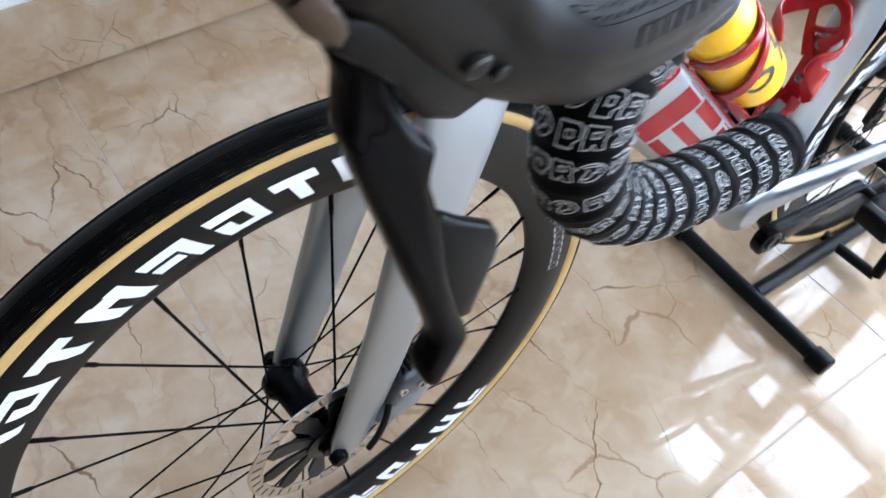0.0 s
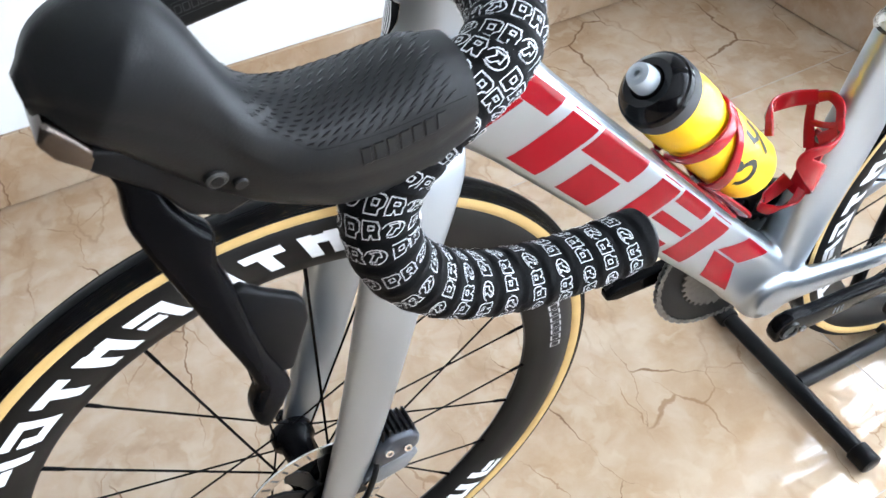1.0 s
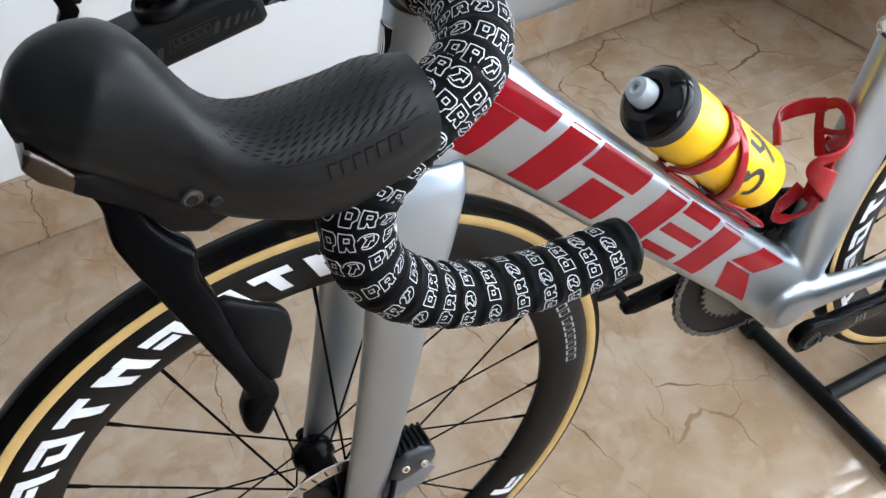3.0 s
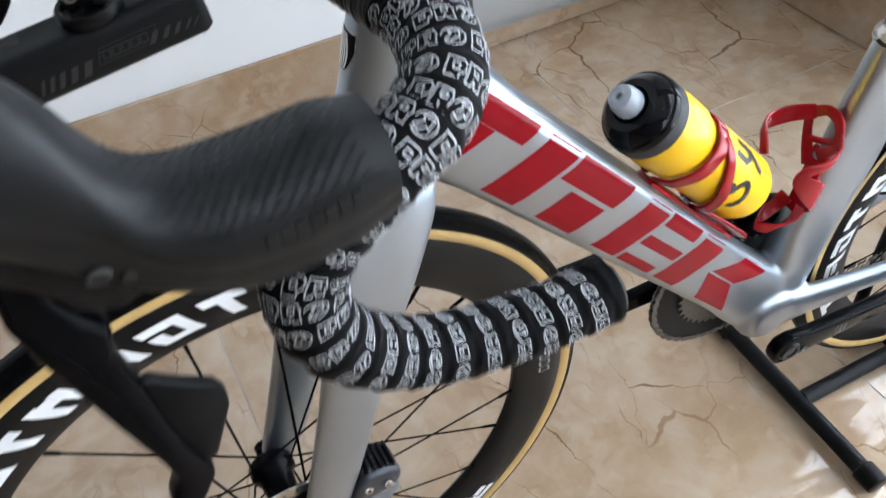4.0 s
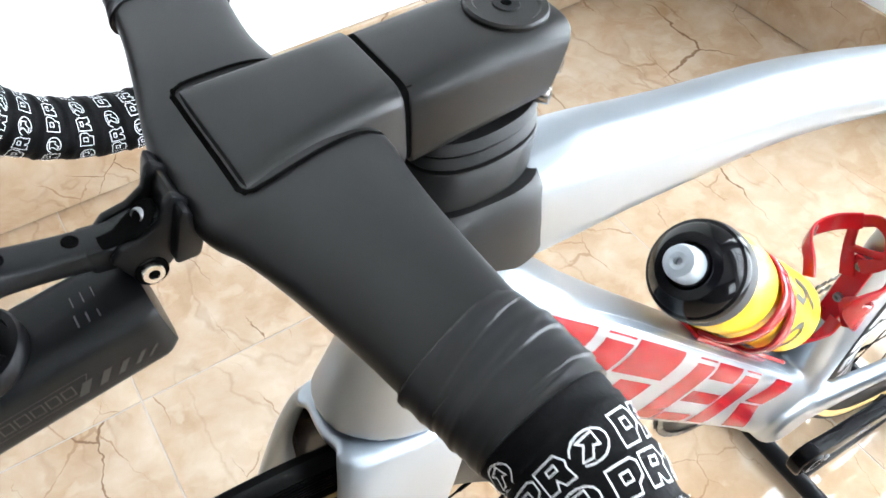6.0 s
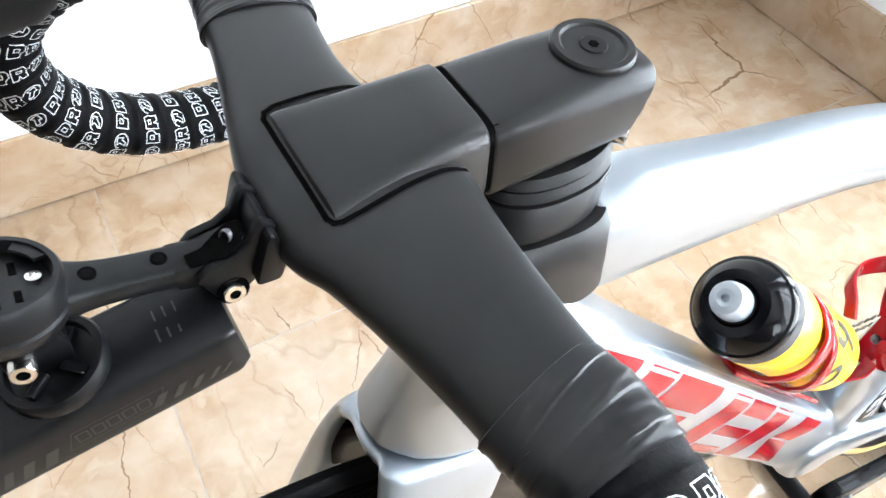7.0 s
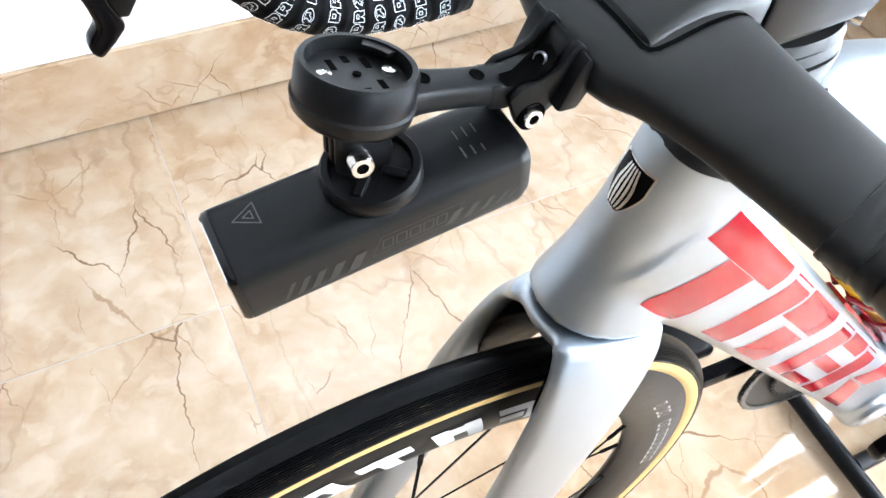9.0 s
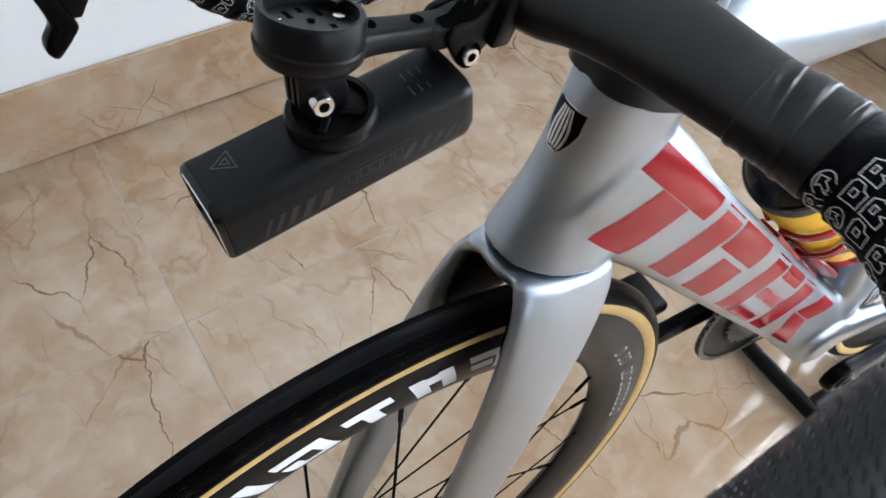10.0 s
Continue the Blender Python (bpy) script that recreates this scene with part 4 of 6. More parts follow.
FIN0, FIN1, PRINT_RUN = 0.0, 0.030, 0.0290
for side in (-1, 1):
    tl = TapeLine(side)
    turn = TURNED if side < 0 else BARRED_FAR
    total = tl.len[-1]
    bm = bmesh.new()
    n = int((total - FIN1) / 0.0014)
    skin(bm, [[tl.at(FIN1 + (total - FIN1) * i / n, 2 * math.pi * j / 40) for j in range(40)] for i in range(n + 1)])
    part("bar_tape", bm, TAPE, handlebar, "black bar tape with white outlined print", turn, sharp=50)
    bm = bmesh.new()
    skin(bm, [[tl.at(FIN0 + (FIN1 + 0.003) * i / 90, 2 * math.pi * j / 64, 0.0012 + 0.0004 * ((i / 90 * 3.2 + 0.30 * math.sin(2 * math.pi * j / 64 + 0.6)) % 1.0) + 0.00035 * max(0.0, math.sin(2 * math.pi * (i / 90 * 2.3 + 0.30 * math.sin(2 * math.pi * j / 64 + 1.1)))) ** 6 + 0.00008 * math.sin(i * 0.5 + 5 * math.sin(2 * math.pi * j / 64)) + (0.0 if i > 1 else -0.0009), False) for j in range(64)] for i in range(91)])
    part("finishing_tape", bm, FINISH, handlebar, "shiny black finishing tape with creases", turn, sharp=50)
    bm = bmesh.new()
    e, t_end = tl.fr[-1][0], tl.fr[-1][1]
    revolve(bm, [(0.0, 0.0045), (0.0110, 0.0045), (0.0150, 0.0030), (0.0166, 0.0), (0.0160, -0.004), (0.0, -0.004)], along(e, t_end), 32)
    part("bar_end_plug", bm, PLASTIC, handlebar, "black bar end plug", turn)
    # printed marks: two outlined boxes and a ring with an arrow, over and over round each turn
    bm = bmesh.new()
    H = 0.0092
    girth = 2 * math.pi * 0.0172
    count = int(tape_turns(total) * girth / PRINT_RUN)
    for n in range(count):
        a0 = n * PRINT_RUN
        slide = 0.0017 + 0.0021 * math.sin(n * 0.31 + side)
        gl = [
            ([(0.0, 0.0), (0.0066, 0.0), (0.0068, 0.0024), (0.0090, 0.0040), (0.0090, 0.0078), (0.0074, H), (0.0, H)], True),
            ([(0.0030, 0.0038), (0.0058, 0.0038), (0.0058, 0.0066), (0.0030, 0.0066)], True),
            ([(0.0104, 0.0), (0.0136, 0.0), (0.0146, 0.0026), (0.0160, 0.0), (0.0194, 0.0), (0.0186, 0.0040), (0.0192, 0.0060), (0.0176, H), (0.0104, H)], True),
            ([(0.0134, 0.0050), (0.0162, 0.0050), (0.0162, 0.0070), (0.0134, 0.0070)], True),
        ]
        cx, cy = 0.0262, H / 2
        gl.append(([(cx + 0.0058 * math.cos(x), cy + 0.0046 * math.sin(x)) for x in [i * 2 * math.pi / 16 - 2.2 for i in range(14)]], False))
        gl.append(([(cx - 0.0036, cy - 0.0026), (cx - 0.0006, cy - 0.0030), (cx + 0.0012, cy - 0.0002), (cx + 0.0030, cy - 0.0008), (cx + 0.0026, cy + 0.0032), (cx - 0.0026, cy + 0.0028), (cx - 0.0010, cy + 0.0012)], True))
        every = [tape_at((a + a0) / girth) + slide + b for pts, _ in gl for a, b in pts]
        if min(every) < FIN1 + 0.001 or max(every) > total - 0.001:
            continue
        for pts, closed in gl:
            def place(a, b, a0=a0, slide=slide):
                a, b = 0.82 * (0.0320 - a), 0.0009 + 0.84 * (H - b)
                th = (a + a0) / 0.0172
                s0 = tape_at(th / (2 * math.pi))
                wide = tape_at(th / (2 * math.pi) + 1) - s0
                b += slide + (wide - PITCH) / 2
                hidden = not 0.0004 < b < wide - 0.0003
                s = s0 + min(max(b, 0.0), wide)
                return tl.at(min(s, total), th, -0.0015 if hidden else 0.00045)
            strip(bm, pts, 0.00046, place, closed)
    tagged(part("tape_print", bm, PRINT, handlebar, "white outlined print on the tape", turn), kind="stuff")

# ---- bicycle: shifters ----
HTOP = [(0.0790, 0.9020), (0.060, 0.9070), (0.036, 0.9055), (0.014, 0.9060), (0.002, 0.9095), (-0.006, 0.9180), (-0.011, 0.9310), (-0.0165, 0.9450), (-0.025, 0.9545), (-0.036, 0.9570), (-0.048, 0.9550), (-0.058, 0.9485), (-0.0655, 0.9350)]
HBOT = [(0.0790, 0.8600), (0.060, 0.8480), (0.044, 0.8470), (0.021, 0.8510), (-0.004, 0.8625), (-0.013, 0.8675), (-0.030, 0.8830), (-0.045, 0.9025), (-0.058, 0.9160), (-0.0655, 0.9250)]
HWID = [(0.0790, 0.0205), (0.060, 0.0225), (0.036, 0.0225), (0.014, 0.0220), (0.0, 0.0205), (-0.015, 0.0190), (-0.035, 0.0195), (-0.050, 0.0198), (-0.059, 0.0185), (-0.0655, 0.0150)]


def tab(t, x):
    t = sorted(t)
    return float(np.interp(x, [a for a, _ in t], [b for _, b in t]))


def shifter(side):
    """Hood, lever, paddle and small fittings on one side of the bar."""
    yc = 0.2015 * side
    toe = lambda x: yc - side * 0.07 * max(0.0, 0.02 - x)
    m = TURNED if side < 0 else BARRED_FAR
    bm = bmesh.new()
    K = 72

    def hood_at(x, t, lift=0.0):
        """A place on the hood by its length and the angle round it."""
        zt = sum(tab(HTOP, x + d) for d in (-0.003, 0, 0.003)) / 3
        zb = min(sum(tab(HBOT, x + d) for d in (-0.003, 0, 0.003)) / 3, zt - 0.004)
        w = tab(HWID, x)
        co, si = math.cos(t), math.sin(t)
        y = math.copysign(abs(co) ** 0.8, co) * (w + lift) * (1.0 if si > 0 else 0.93)
        z = math.copysign(abs(si) ** 0.8, si) * ((zt - zb) / 2 + lift) + (zt + zb) / 2
        crease = -0.030 - 0.66 * (0.950 - z)     # the flank turns in towards the nose past this line
        y = math.copysign(max(0.0045 * abs(co), abs(y) - 0.50 * max(0.0, crease - x) * abs(co)), y)
        return Vector((x, toe(x) + y, z))
    skin(bm, [[hood_at(0.079 - 0.1445 * (i / 84) ** 0.92, 2 * math.pi * j / K) for j in range(K)] for i in range(85)])
    hood = part("shifter", bm, RUBBER, bike, "black rubber brake hood with a grooved grip", m, sharp=60)
    # slanted ribs of the grip, each a low wedge with painted shade below it
    ribs, cuts = bmesh.new(), bmesh.new()
    def grip(x, c, lift):
        """c runs from the outer edge of the grip over the crest."""
        t = 0.36 + max(0.0, 0.012 - x) * 22 * (1 - c / 0.06) + c / 0.0225
        return hood_at(x, t if side > 0 else math.pi - t, lift)
    for row in range(19):
        c0 = 0.0012 + row * 0.0029
        x0 = -0.005 + 0.0016 * (row % 2)
        while x0 < 0.0670:
            grow = min(1.0, max(0.0, (x0 + 0.004) / 0.05))
            ln = 0.0018 + 0.0042 * grow
            rise = 0.0008 + 0.0022 * grow
            # cuts holds flat black strips on the hood: each rib's shade as colour
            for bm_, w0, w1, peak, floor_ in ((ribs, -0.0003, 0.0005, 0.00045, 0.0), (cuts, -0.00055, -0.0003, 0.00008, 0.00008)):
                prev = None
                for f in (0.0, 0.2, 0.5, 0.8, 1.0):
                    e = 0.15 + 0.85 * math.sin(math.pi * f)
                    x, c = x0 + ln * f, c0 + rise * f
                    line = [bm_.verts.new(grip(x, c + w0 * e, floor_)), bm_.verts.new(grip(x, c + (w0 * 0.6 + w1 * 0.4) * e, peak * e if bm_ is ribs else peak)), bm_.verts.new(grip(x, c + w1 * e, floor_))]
                    if prev:
                        for q in range(2):
                            bm_.faces.new((prev[q], line[q], line[q + 1], prev[q + 1]))
                    prev = line
            x0 += 0.0028 + 0.0030 * grow
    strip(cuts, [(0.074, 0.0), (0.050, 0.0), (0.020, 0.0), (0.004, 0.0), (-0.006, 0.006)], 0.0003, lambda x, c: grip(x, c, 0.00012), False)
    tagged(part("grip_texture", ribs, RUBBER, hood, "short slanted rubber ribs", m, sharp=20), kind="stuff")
    tagged(part("grip_painted_shade", cuts, VOID, hood, "short dark strips painted as shade below the ribs, and the thin grip outline", m), kind="stuff")
    bm = bmesh.new()
    yo = toe(-0.03)
    # lever blade
    flare = Matrix(((1, 0, 0, 0), (0, 1, -side * 0.2, side * 0.2 * 0.89), (0, 0, 1, 0), (0, 0, 0, 1)))
    poly = [(-0.0551, 0.9010), (-0.0512, 0.8890), (-0.0545, 0.8735), (-0.0517, 0.8585), (-0.0409, 0.8136), (-0.0355, 0.7929), (-0.0330, 0.7784), (-0.0395, 0.7690), (-0.0405, 0.7610), (-0.0355, 0.7540), (-0.0261, 0.7640), (-0.0185, 0.7735), (-0.0245, 0.7940), (-0.0265, 0.8115), (-0.0270, 0.8300), (-0.0300, 0.8480), (-0.0262, 0.8590), (-0.0330, 0.8670), (-0.0375, 0.8770), (-0.0386, 0.8900)]
    slab(bm, poly, 0.0125, flare @ Matrix.Translation((0, yo, 0)) @ SIDE, 0.0036, 3)
    part("brake_lever", bm, GLOSSBLACK, hood, "gloss black brake lever", m, sharp=50)
    bm = bmesh.new()
    poly = [(-0.0246, 0.8301), (-0.0170, 0.8230), (-0.0045, 0.8140), (-0.0022, 0.8090), (-0.0030, 0.8010), (-0.0160, 0.7780), (-0.0240, 0.7800), (-0.0290, 0.8101), (-0.0290, 0.8290)]
    slab(bm, poly, 0.0050, flare @ Matrix.Translation((0, yo - side * 0.0005, 0)) @ SIDE, 0.0016, 2)
    part("shift_paddle", bm, PLASTIC, hood, "black shift paddle", m, sharp=50)
    bm = bmesh.new()
    slab(bm, [(-0.0590, 0.9140), (-0.0450, 0.9090), (-0.0300, 0.8950), (-0.0130, 0.8810), (-0.0080, 0.8690), (-0.0210, 0.8655), (-0.0330, 0.8720), (-0.0400, 0.8860), (-0.0500, 0.8970), (-0.0570, 0.9040)], 0.022, Matrix.Translation((0, yo, 0)) @ SIDE, 0.002, 2)
    part("lever_bracket", bm, PLASTIC, hood, "black lever bracket", m, sharp=50)
    bm = bmesh.new()
    slab(bm, [(-0.0630, 0.9270), (-0.0675, 0.9195), (-0.0645, 0.9125), (-0.0555, 0.9030), (-0.0515, 0.9090), (-0.0550, 0.9165), (-0.0600, 0.9240)], 0.026, Matrix.Translation((0, toe(-0.058), 0)) @ SIDE, 0.0025, 2)
    part("front_plate", bm, mat_plate, hood, "dark chrome front plate", m, sharp=50)
    for x, zz, r, mt, lb in ((-0.0211, 0.8888, 0.0042, BLACKPRINT, "black screw recess"), (-0.0211, 0.8888, 0.0029, ALLOYBLACK, "dark screw head"), (-0.0138, 0.8843, 0.0028, RUBBER, "rubber plug")):
        bm = bmesh.new()
        w = tab(HWID, x) * 0.90
        revolve(bm, [(0.0, 0.0006), (r * 0.8, 0.0006), (r, 0.0), (r, -0.006), (0.0, -0.006)], along((x, toe(x) + side * (w * 0.955 + (0.0003 if mt is BLACKPRINT else 0.0005)), zz), (0, side, -0.25)), 20)
        part("hood_fitting", bm, mt, hood, lb, m)
    # moulded name as plain bars on the outer flank
    for i in range(7):
        bm = bmesh.new()
        x = 0.062 - i * 0.0052
        skin(bm, [[hood_at(x + dx * k, (0.20 - 0.012 * i + dt_ * k) if side > 0 else math.pi - (0.20 - 0.012 * i + dt_ * k), up) for dx, dt_ in ((-0.0018, -0.10), (0.0018, -0.10), (0.0018, 0.10), (-0.0018, 0.10))] for k, up in ((1.12, -0.0006), (1.0, 0.0004), (0.97, 0.0005))])
        part("moulded_bar", bm, RUBBER, hood, "plain moulded bar", m)
    return hood


mat_plate = mat("dark_chrome", (0.10, 0.082, 0.072), 0.26, 1.0, 0.1, 40)
shifter(-1)
shifter(1)

# ---- bicycle: drivetrain ----
BOTTOM_BRACKET = Vector((0.599, 0, 0.274))


def crank(side):
    """Flat tapered arm: the near one points back, the far one forward."""
    d = 1 if side < 0 else -1
    y = side * 0.072
    BB = BOTTOM_BRACKET + Vector((-0.008 if side < 0 else 0.005, 0, 0))
    bm = bmesh.new()
    poly = [(BB.x - d * 0.022, BB.z + 0.006), (BB.x - d * 0.016, BB.z + 0.019), (BB.x, BB.z + 0.0225), (BB.x + d * 0.03, BB.z + 0.017), (BB.x + d * 0.165, BB.z + 0.0125), (BB.x + d * 0.181, BB.z + 0.006), (BB.x + d * 0.181, BB.z - 0.006), (BB.x + d * 0.165, BB.z - 0.0125), (BB.x + d * 0.03, BB.z - 0.017), (BB.x, BB.z - 0.0225), (BB.x - d * 0.016, BB.z - 0.019), (BB.x - d * 0.022, BB.z - 0.006)]
    tilt = Matrix.Translation(BB) @ Matrix.Rotation(radians(-2.4 if side > 0 else 0.0), 4, "Y") @ Matrix.Translation(-BB)
    slab(bm, poly, 0.017, tilt @ Matrix.Translation((0, y, 0)) @ SIDE, 0.004, 3)
    arm = part("crank_arm", bm, GLOSSBLACK, bike, "glossy black crank arm", sharp=50)
    bm = bmesh.new()
    revolve(bm, [(0.0, 0.001), (0.0075, 0.001), (0.009, 0.003), (0.0125, 0.003), (0.014, 0.0), (0.014, -0.006), (0.0, -0.006)], along((BB.x, y + side * 0.0085, BB.z), (0, side, 0)), 28)
    part("axle_bolt", bm, ALLOYBLACK, arm, "black crank axle bolt")
    for dx in (0.010, 0.024):
        bm = bmesh.new()
        revolve(bm, [(0.0, 0.0), (0.0015, 0.0), (0.002, 0.0016), (0.0042, 0.0016), (0.0042, -0.004), (0.0, -0.004)], along((BB.x + d * dx, y + side * 0.0088, BB.z - 0.012 + dx * 0.1), (0, side, 0)), 16)
        part("pinch_bolt", bm, DARKSTEEL, arm, "dark socket bolt")
    bm = bmesh.new()
    for i in range(3):
        box(bm, BB.x + d * (0.07 + i * 0.006) - 0.0012, BB.x + d * (0.07 + i * 0.006) + 0.0012, y + side * 0.0083 - 0.0004, y + side * 0.0083 + 0.0004, BB.z - 0.006, BB.z + 0.006)
    part("arm_mark", bm, GREYPRINT, arm, "small grey stripes", smooth=False)
    # pedal
    px = BB.x + d * 0.1725
    bm = bmesh.new()
    tube(bm, [(px, y, BB.z), (px, y + side * 0.028, BB.z)], 0.006, 14, (1, 0, 0))
    box(bm, px - 0.030, px + 0.042, y + side * 0.052 - 0.030, y + side * 0.052 + 0.030, BB.z - 0.010, BB.z + 0.008, Matrix.Identity(4), 0.006, 3)
    box(bm, px - 0.042, px - 0.024, y + side * 0.052 - 0.026, y + side * 0.052 + 0.026, BB.z - 0.014, BB.z + 0.016, Matrix.Identity(4), 0.005, 3)
    part("pedal", bm, PLASTIC, bike, "black clipless pedal")
    return arm


crank(-1)
crank(1)


def sprocket(bm, c, r, teeth, y, th, inner, hgt=0.004):
    prof = []
    for i in range(teeth * 4):
        a = 2 * math.pi * i / (teeth * 4)
        rr = r + (hgt if i % 4 in (1, 2) else 0)
        prof.append((a, rr))
    outs = [[bm.verts.new((c.x + rr * math.cos(a), y + dy, c.z + rr * math.sin(a))) for a, rr in prof] for dy in (-th / 2, th / 2)]
    ins = [[bm.verts.new((c.x + inner * math.cos(a), y + dy, c.z + inner * math.sin(a))) for a, rr in prof] for dy in (-th / 2, th / 2)]
    n = len(prof)
    for i in range(n):
        j = (i + 1) % n
        bm.faces.new((outs[0][i], outs[0][j], outs[1][j], outs[1][i]))
        bm.faces.new((ins[0][i], ins[0][j], ins[1][j], ins[1][i]))
        bm.faces.new((outs[0][i], outs[0][j], ins[0][j], ins[0][i]))
        bm.faces.new((outs[1][i], outs[1][j], ins[1][j], ins[1][i]))


bm = bmesh.new()
sprocket(bm, BOTTOM_BRACKET, 0.1090, 50, 0.0450, 0.0030, 0.070)
ring_big = part("chainring", bm, ALLOYBLACK, bike, "large dark toothed chainring", sharp=25)
bm = bmesh.new()
sprocket(bm, BOTTOM_BRACKET, 0.0720, 36, 0.0400, 0.0025, 0.034, 0.005)
part("inner_chainring", bm, CHAIN, bike, "small dark toothed chainring", sharp=25)
bm = bmesh.new()
for i in range(4):
    a = math.pi / 4 + math.pi / 2 * i
    slab(bm, [(0.012, -0.013), (0.06, -0.010), (0.086, -0.014), (0.086, 0.014), (0.06, 0.010), (0.012, 0.013)], 0.006, Matrix.Translation((BOTTOM_BRACKET.x, 0.0505, BOTTOM_BRACKET.z)) @ SIDE @ Matrix.Rotation(a, 4, "Z"), 0.0015, 1)
part("chainring_spider", bm, GLOSSBLACK, bike, "black four-armed spider", sharp=50)
# chain: one link built, the rest share it
lk = bmesh.new()
for yy in (-0.0028, 0.0028):
    slab(lk, [(-0.0078, -0.0030), (-0.0060, -0.0048), (-0.0040, -0.0040), (0.0, -0.0017), (0.0040, -0.0040), (0.0060, -0.0048), (0.0078, -0.0030), (0.0078, 0.0030), (0.0060, 0.0048), (0.0040, 0.0040), (0.0, 0.0017), (-0.0040, 0.0040), (-0.0060, 0.0048), (-0.0078, 0.0030)], 0.0012, Matrix.Translation((0, yy, 0)) @ SIDE)
link_me = mesh_of("chain_link", lk, CHAIN)
RJ1, RJ2 = (REAR.x + 0.010, REAR.z - 0.088, 0.022), (REAR.x - 0.006, REAR.z - 0.145, 0.022)
loop = []
for i in range(64):
    a = math.pi / 2 + math.pi * i / 63 + 0.02
    loop.append((BOTTOM_BRACKET.x + 0.1115 * math.cos(a), 0.0450, BOTTOM_BRACKET.z + 0.1115 * math.sin(a)))
for (ax, az), (bx, bz) in (((BOTTOM_BRACKET.x, BOTTOM_BRACKET.z - 0.113), (RJ2[0], RJ2[1] - 0.022)), ((REAR.x, REAR.z + 0.038), (BOTTOM_BRACKET.x, BOTTOM_BRACKET.z + 0.113))):
    for i in range(1, 40):
        f = i / 40
        loop.append((ax + (bx - ax) * f, 0.0450 - 0.003 * f, az + (bz - az) * f))
prev = None
for p in loop:
    v = Vector(p)
    if prev is None or (v - prev).length >= 0.0125:
        if prev is not None and (v - prev).length < 0.05:
            d = (v - prev).normalized()
            ob = new("chain_link", link_me)
            hang(ob, ring_big, Matrix.Translation((v + prev) / 2) @ Matrix.Rotation(-math.atan2(d.z, d.x), 4, "Y"))
        prev = v
bm = bmesh.new()
for i, r in enumerate((0.060, 0.054, 0.048, 0.043, 0.038, 0.034, 0.030, 0.026)):
    sprocket(bm, REAR, r, int(r * 420), 0.026 + i * 0.0036, 0.0018, 0.014, 0.003)
part("cassette", bm, DARKSTEEL, rear_wheel, "stack of steel sprockets", sharp=25)
bm = bmesh.new()
slab(bm, [(0.955, 0.300), (1.018, 0.318), (1.026, 0.290), (0.985, 0.262), (0.960, 0.275)], 0.030, Matrix.Translation((0, 0.075, 0)) @ SIDE, 0.006, 2)
slab(bm, [(0.995, 0.268), (1.022, 0.258), (1.006, 0.180), (0.985, 0.180)], 0.012, Matrix.Translation((0, 0.056, 0)) @ SIDE, 0.003, 2)
for jx, jz, _ in (RJ1, RJ2):
    sprocket(bm, Vector((jx, 0, jz)), 0.018, 11, 0.0485, 0.004, 0.004, 0.003)
part("rear_derailleur", bm, ALLOYBLACK, bike, "black rear derailleur")
bm = bmesh.new()
slab(bm, [(0.560, 0.383), (0.605, 0.395), (0.640, 0.372), (0.640, 0.362), (0.604, 0.380), (0.562, 0.366)], 0.016, Matrix.Translation((0, 0.0475, 0)) @ SIDE, 0.002, 1)
slab(bm, [(0.585, 0.375), (0.640, 0.378), (0.648, 0.400), (0.612, 0.412), (0.590, 0.400)], 0.026, Matrix.Translation((0, 0.038, 0)) @ SIDE, 0.006, 2)
part("front_derailleur", bm, GLOSSBLACK, bike, "black front derailleur")

# ---- bottle and cages ----
TIP = Vector((0.3630, 0.003, 0.6675))
BAX = Vector((-0.690, 0.0, 0.7238)).normalized()
BOT = TIP - BAX * 0.236
bottle = thing("water_bottle", BOT, "yellow plastic cycling bottle with black cap in a red cage", "bottle")
B = Matrix.Translation(BOT) @ BAX.to_track_quat("Z", "Y").to_matrix().to_4x4()
bm = bmesh.new()
revolve(bm, [(0.0, 0.004), (0.026, 0.003), (0.030, 0.0), (0.0345, 0.003), (0.0365, 0.010), (0.0368, 0.080), (0.0365, 0.112), (0.0350, 0.120), (0.0335, 0.127), (0.0345, 0.134), (0.0368, 0.141), (0.0370, 0.165), (0.0350, 0.180), (0.0325, 0.186), (0.0, 0.186)], B, 56)
part("bottle_body", bm, YELLOW, bottle, "yellow translucent plastic body")
bm = bmesh.new()
revolve(bm, [(0.0, 0.184), (0.0345, 0.184), (0.0362, 0.187), (0.0362, 0.202), (0.0350, 0.2050), (0.0330, 0.206), (0.0300, 0.212), (0.0235, 0.217), (0.0165, 0.217), (0.0150, 0.215), (0.0145, 0.218), (0.0, 0.218)], B, 56)
part("bottle_cap", bm, mat("gloss_black_cap", (0.004, 0.004, 0.005), 0.10, 0, 0.1, 25, 0, 400, 0, 0.2), bottle, "gloss black screw cap")
bm = bmesh.new()
revolve(bm, [(0.0350, 0.1850), (0.0366, 0.1860), (0.0366, 0.1990), (0.0356, 0.2005)], B, 56, closed=True)
part("cap_skirt", bm, mat("grey_rubber", (0.03, 0.03, 0.032), 0.6, 0, 0.1, 40, 0.1, 500), bottle, "dark grey cap skirt")
bm = bmesh.new()
revolve(bm, [(0.0, 0.216), (0.0130, 0.216), (0.0132, 0.222), (0.0126, 0.229), (0.0108, 0.2345), (0.0060, 0.2360), (0.0030, 0.2350), (0.0026, 0.2310), (0.0, 0.2310)], B, 36)
part("bottle_nozzle", bm, NOZZLE, bottle, "clear grey nozzle")


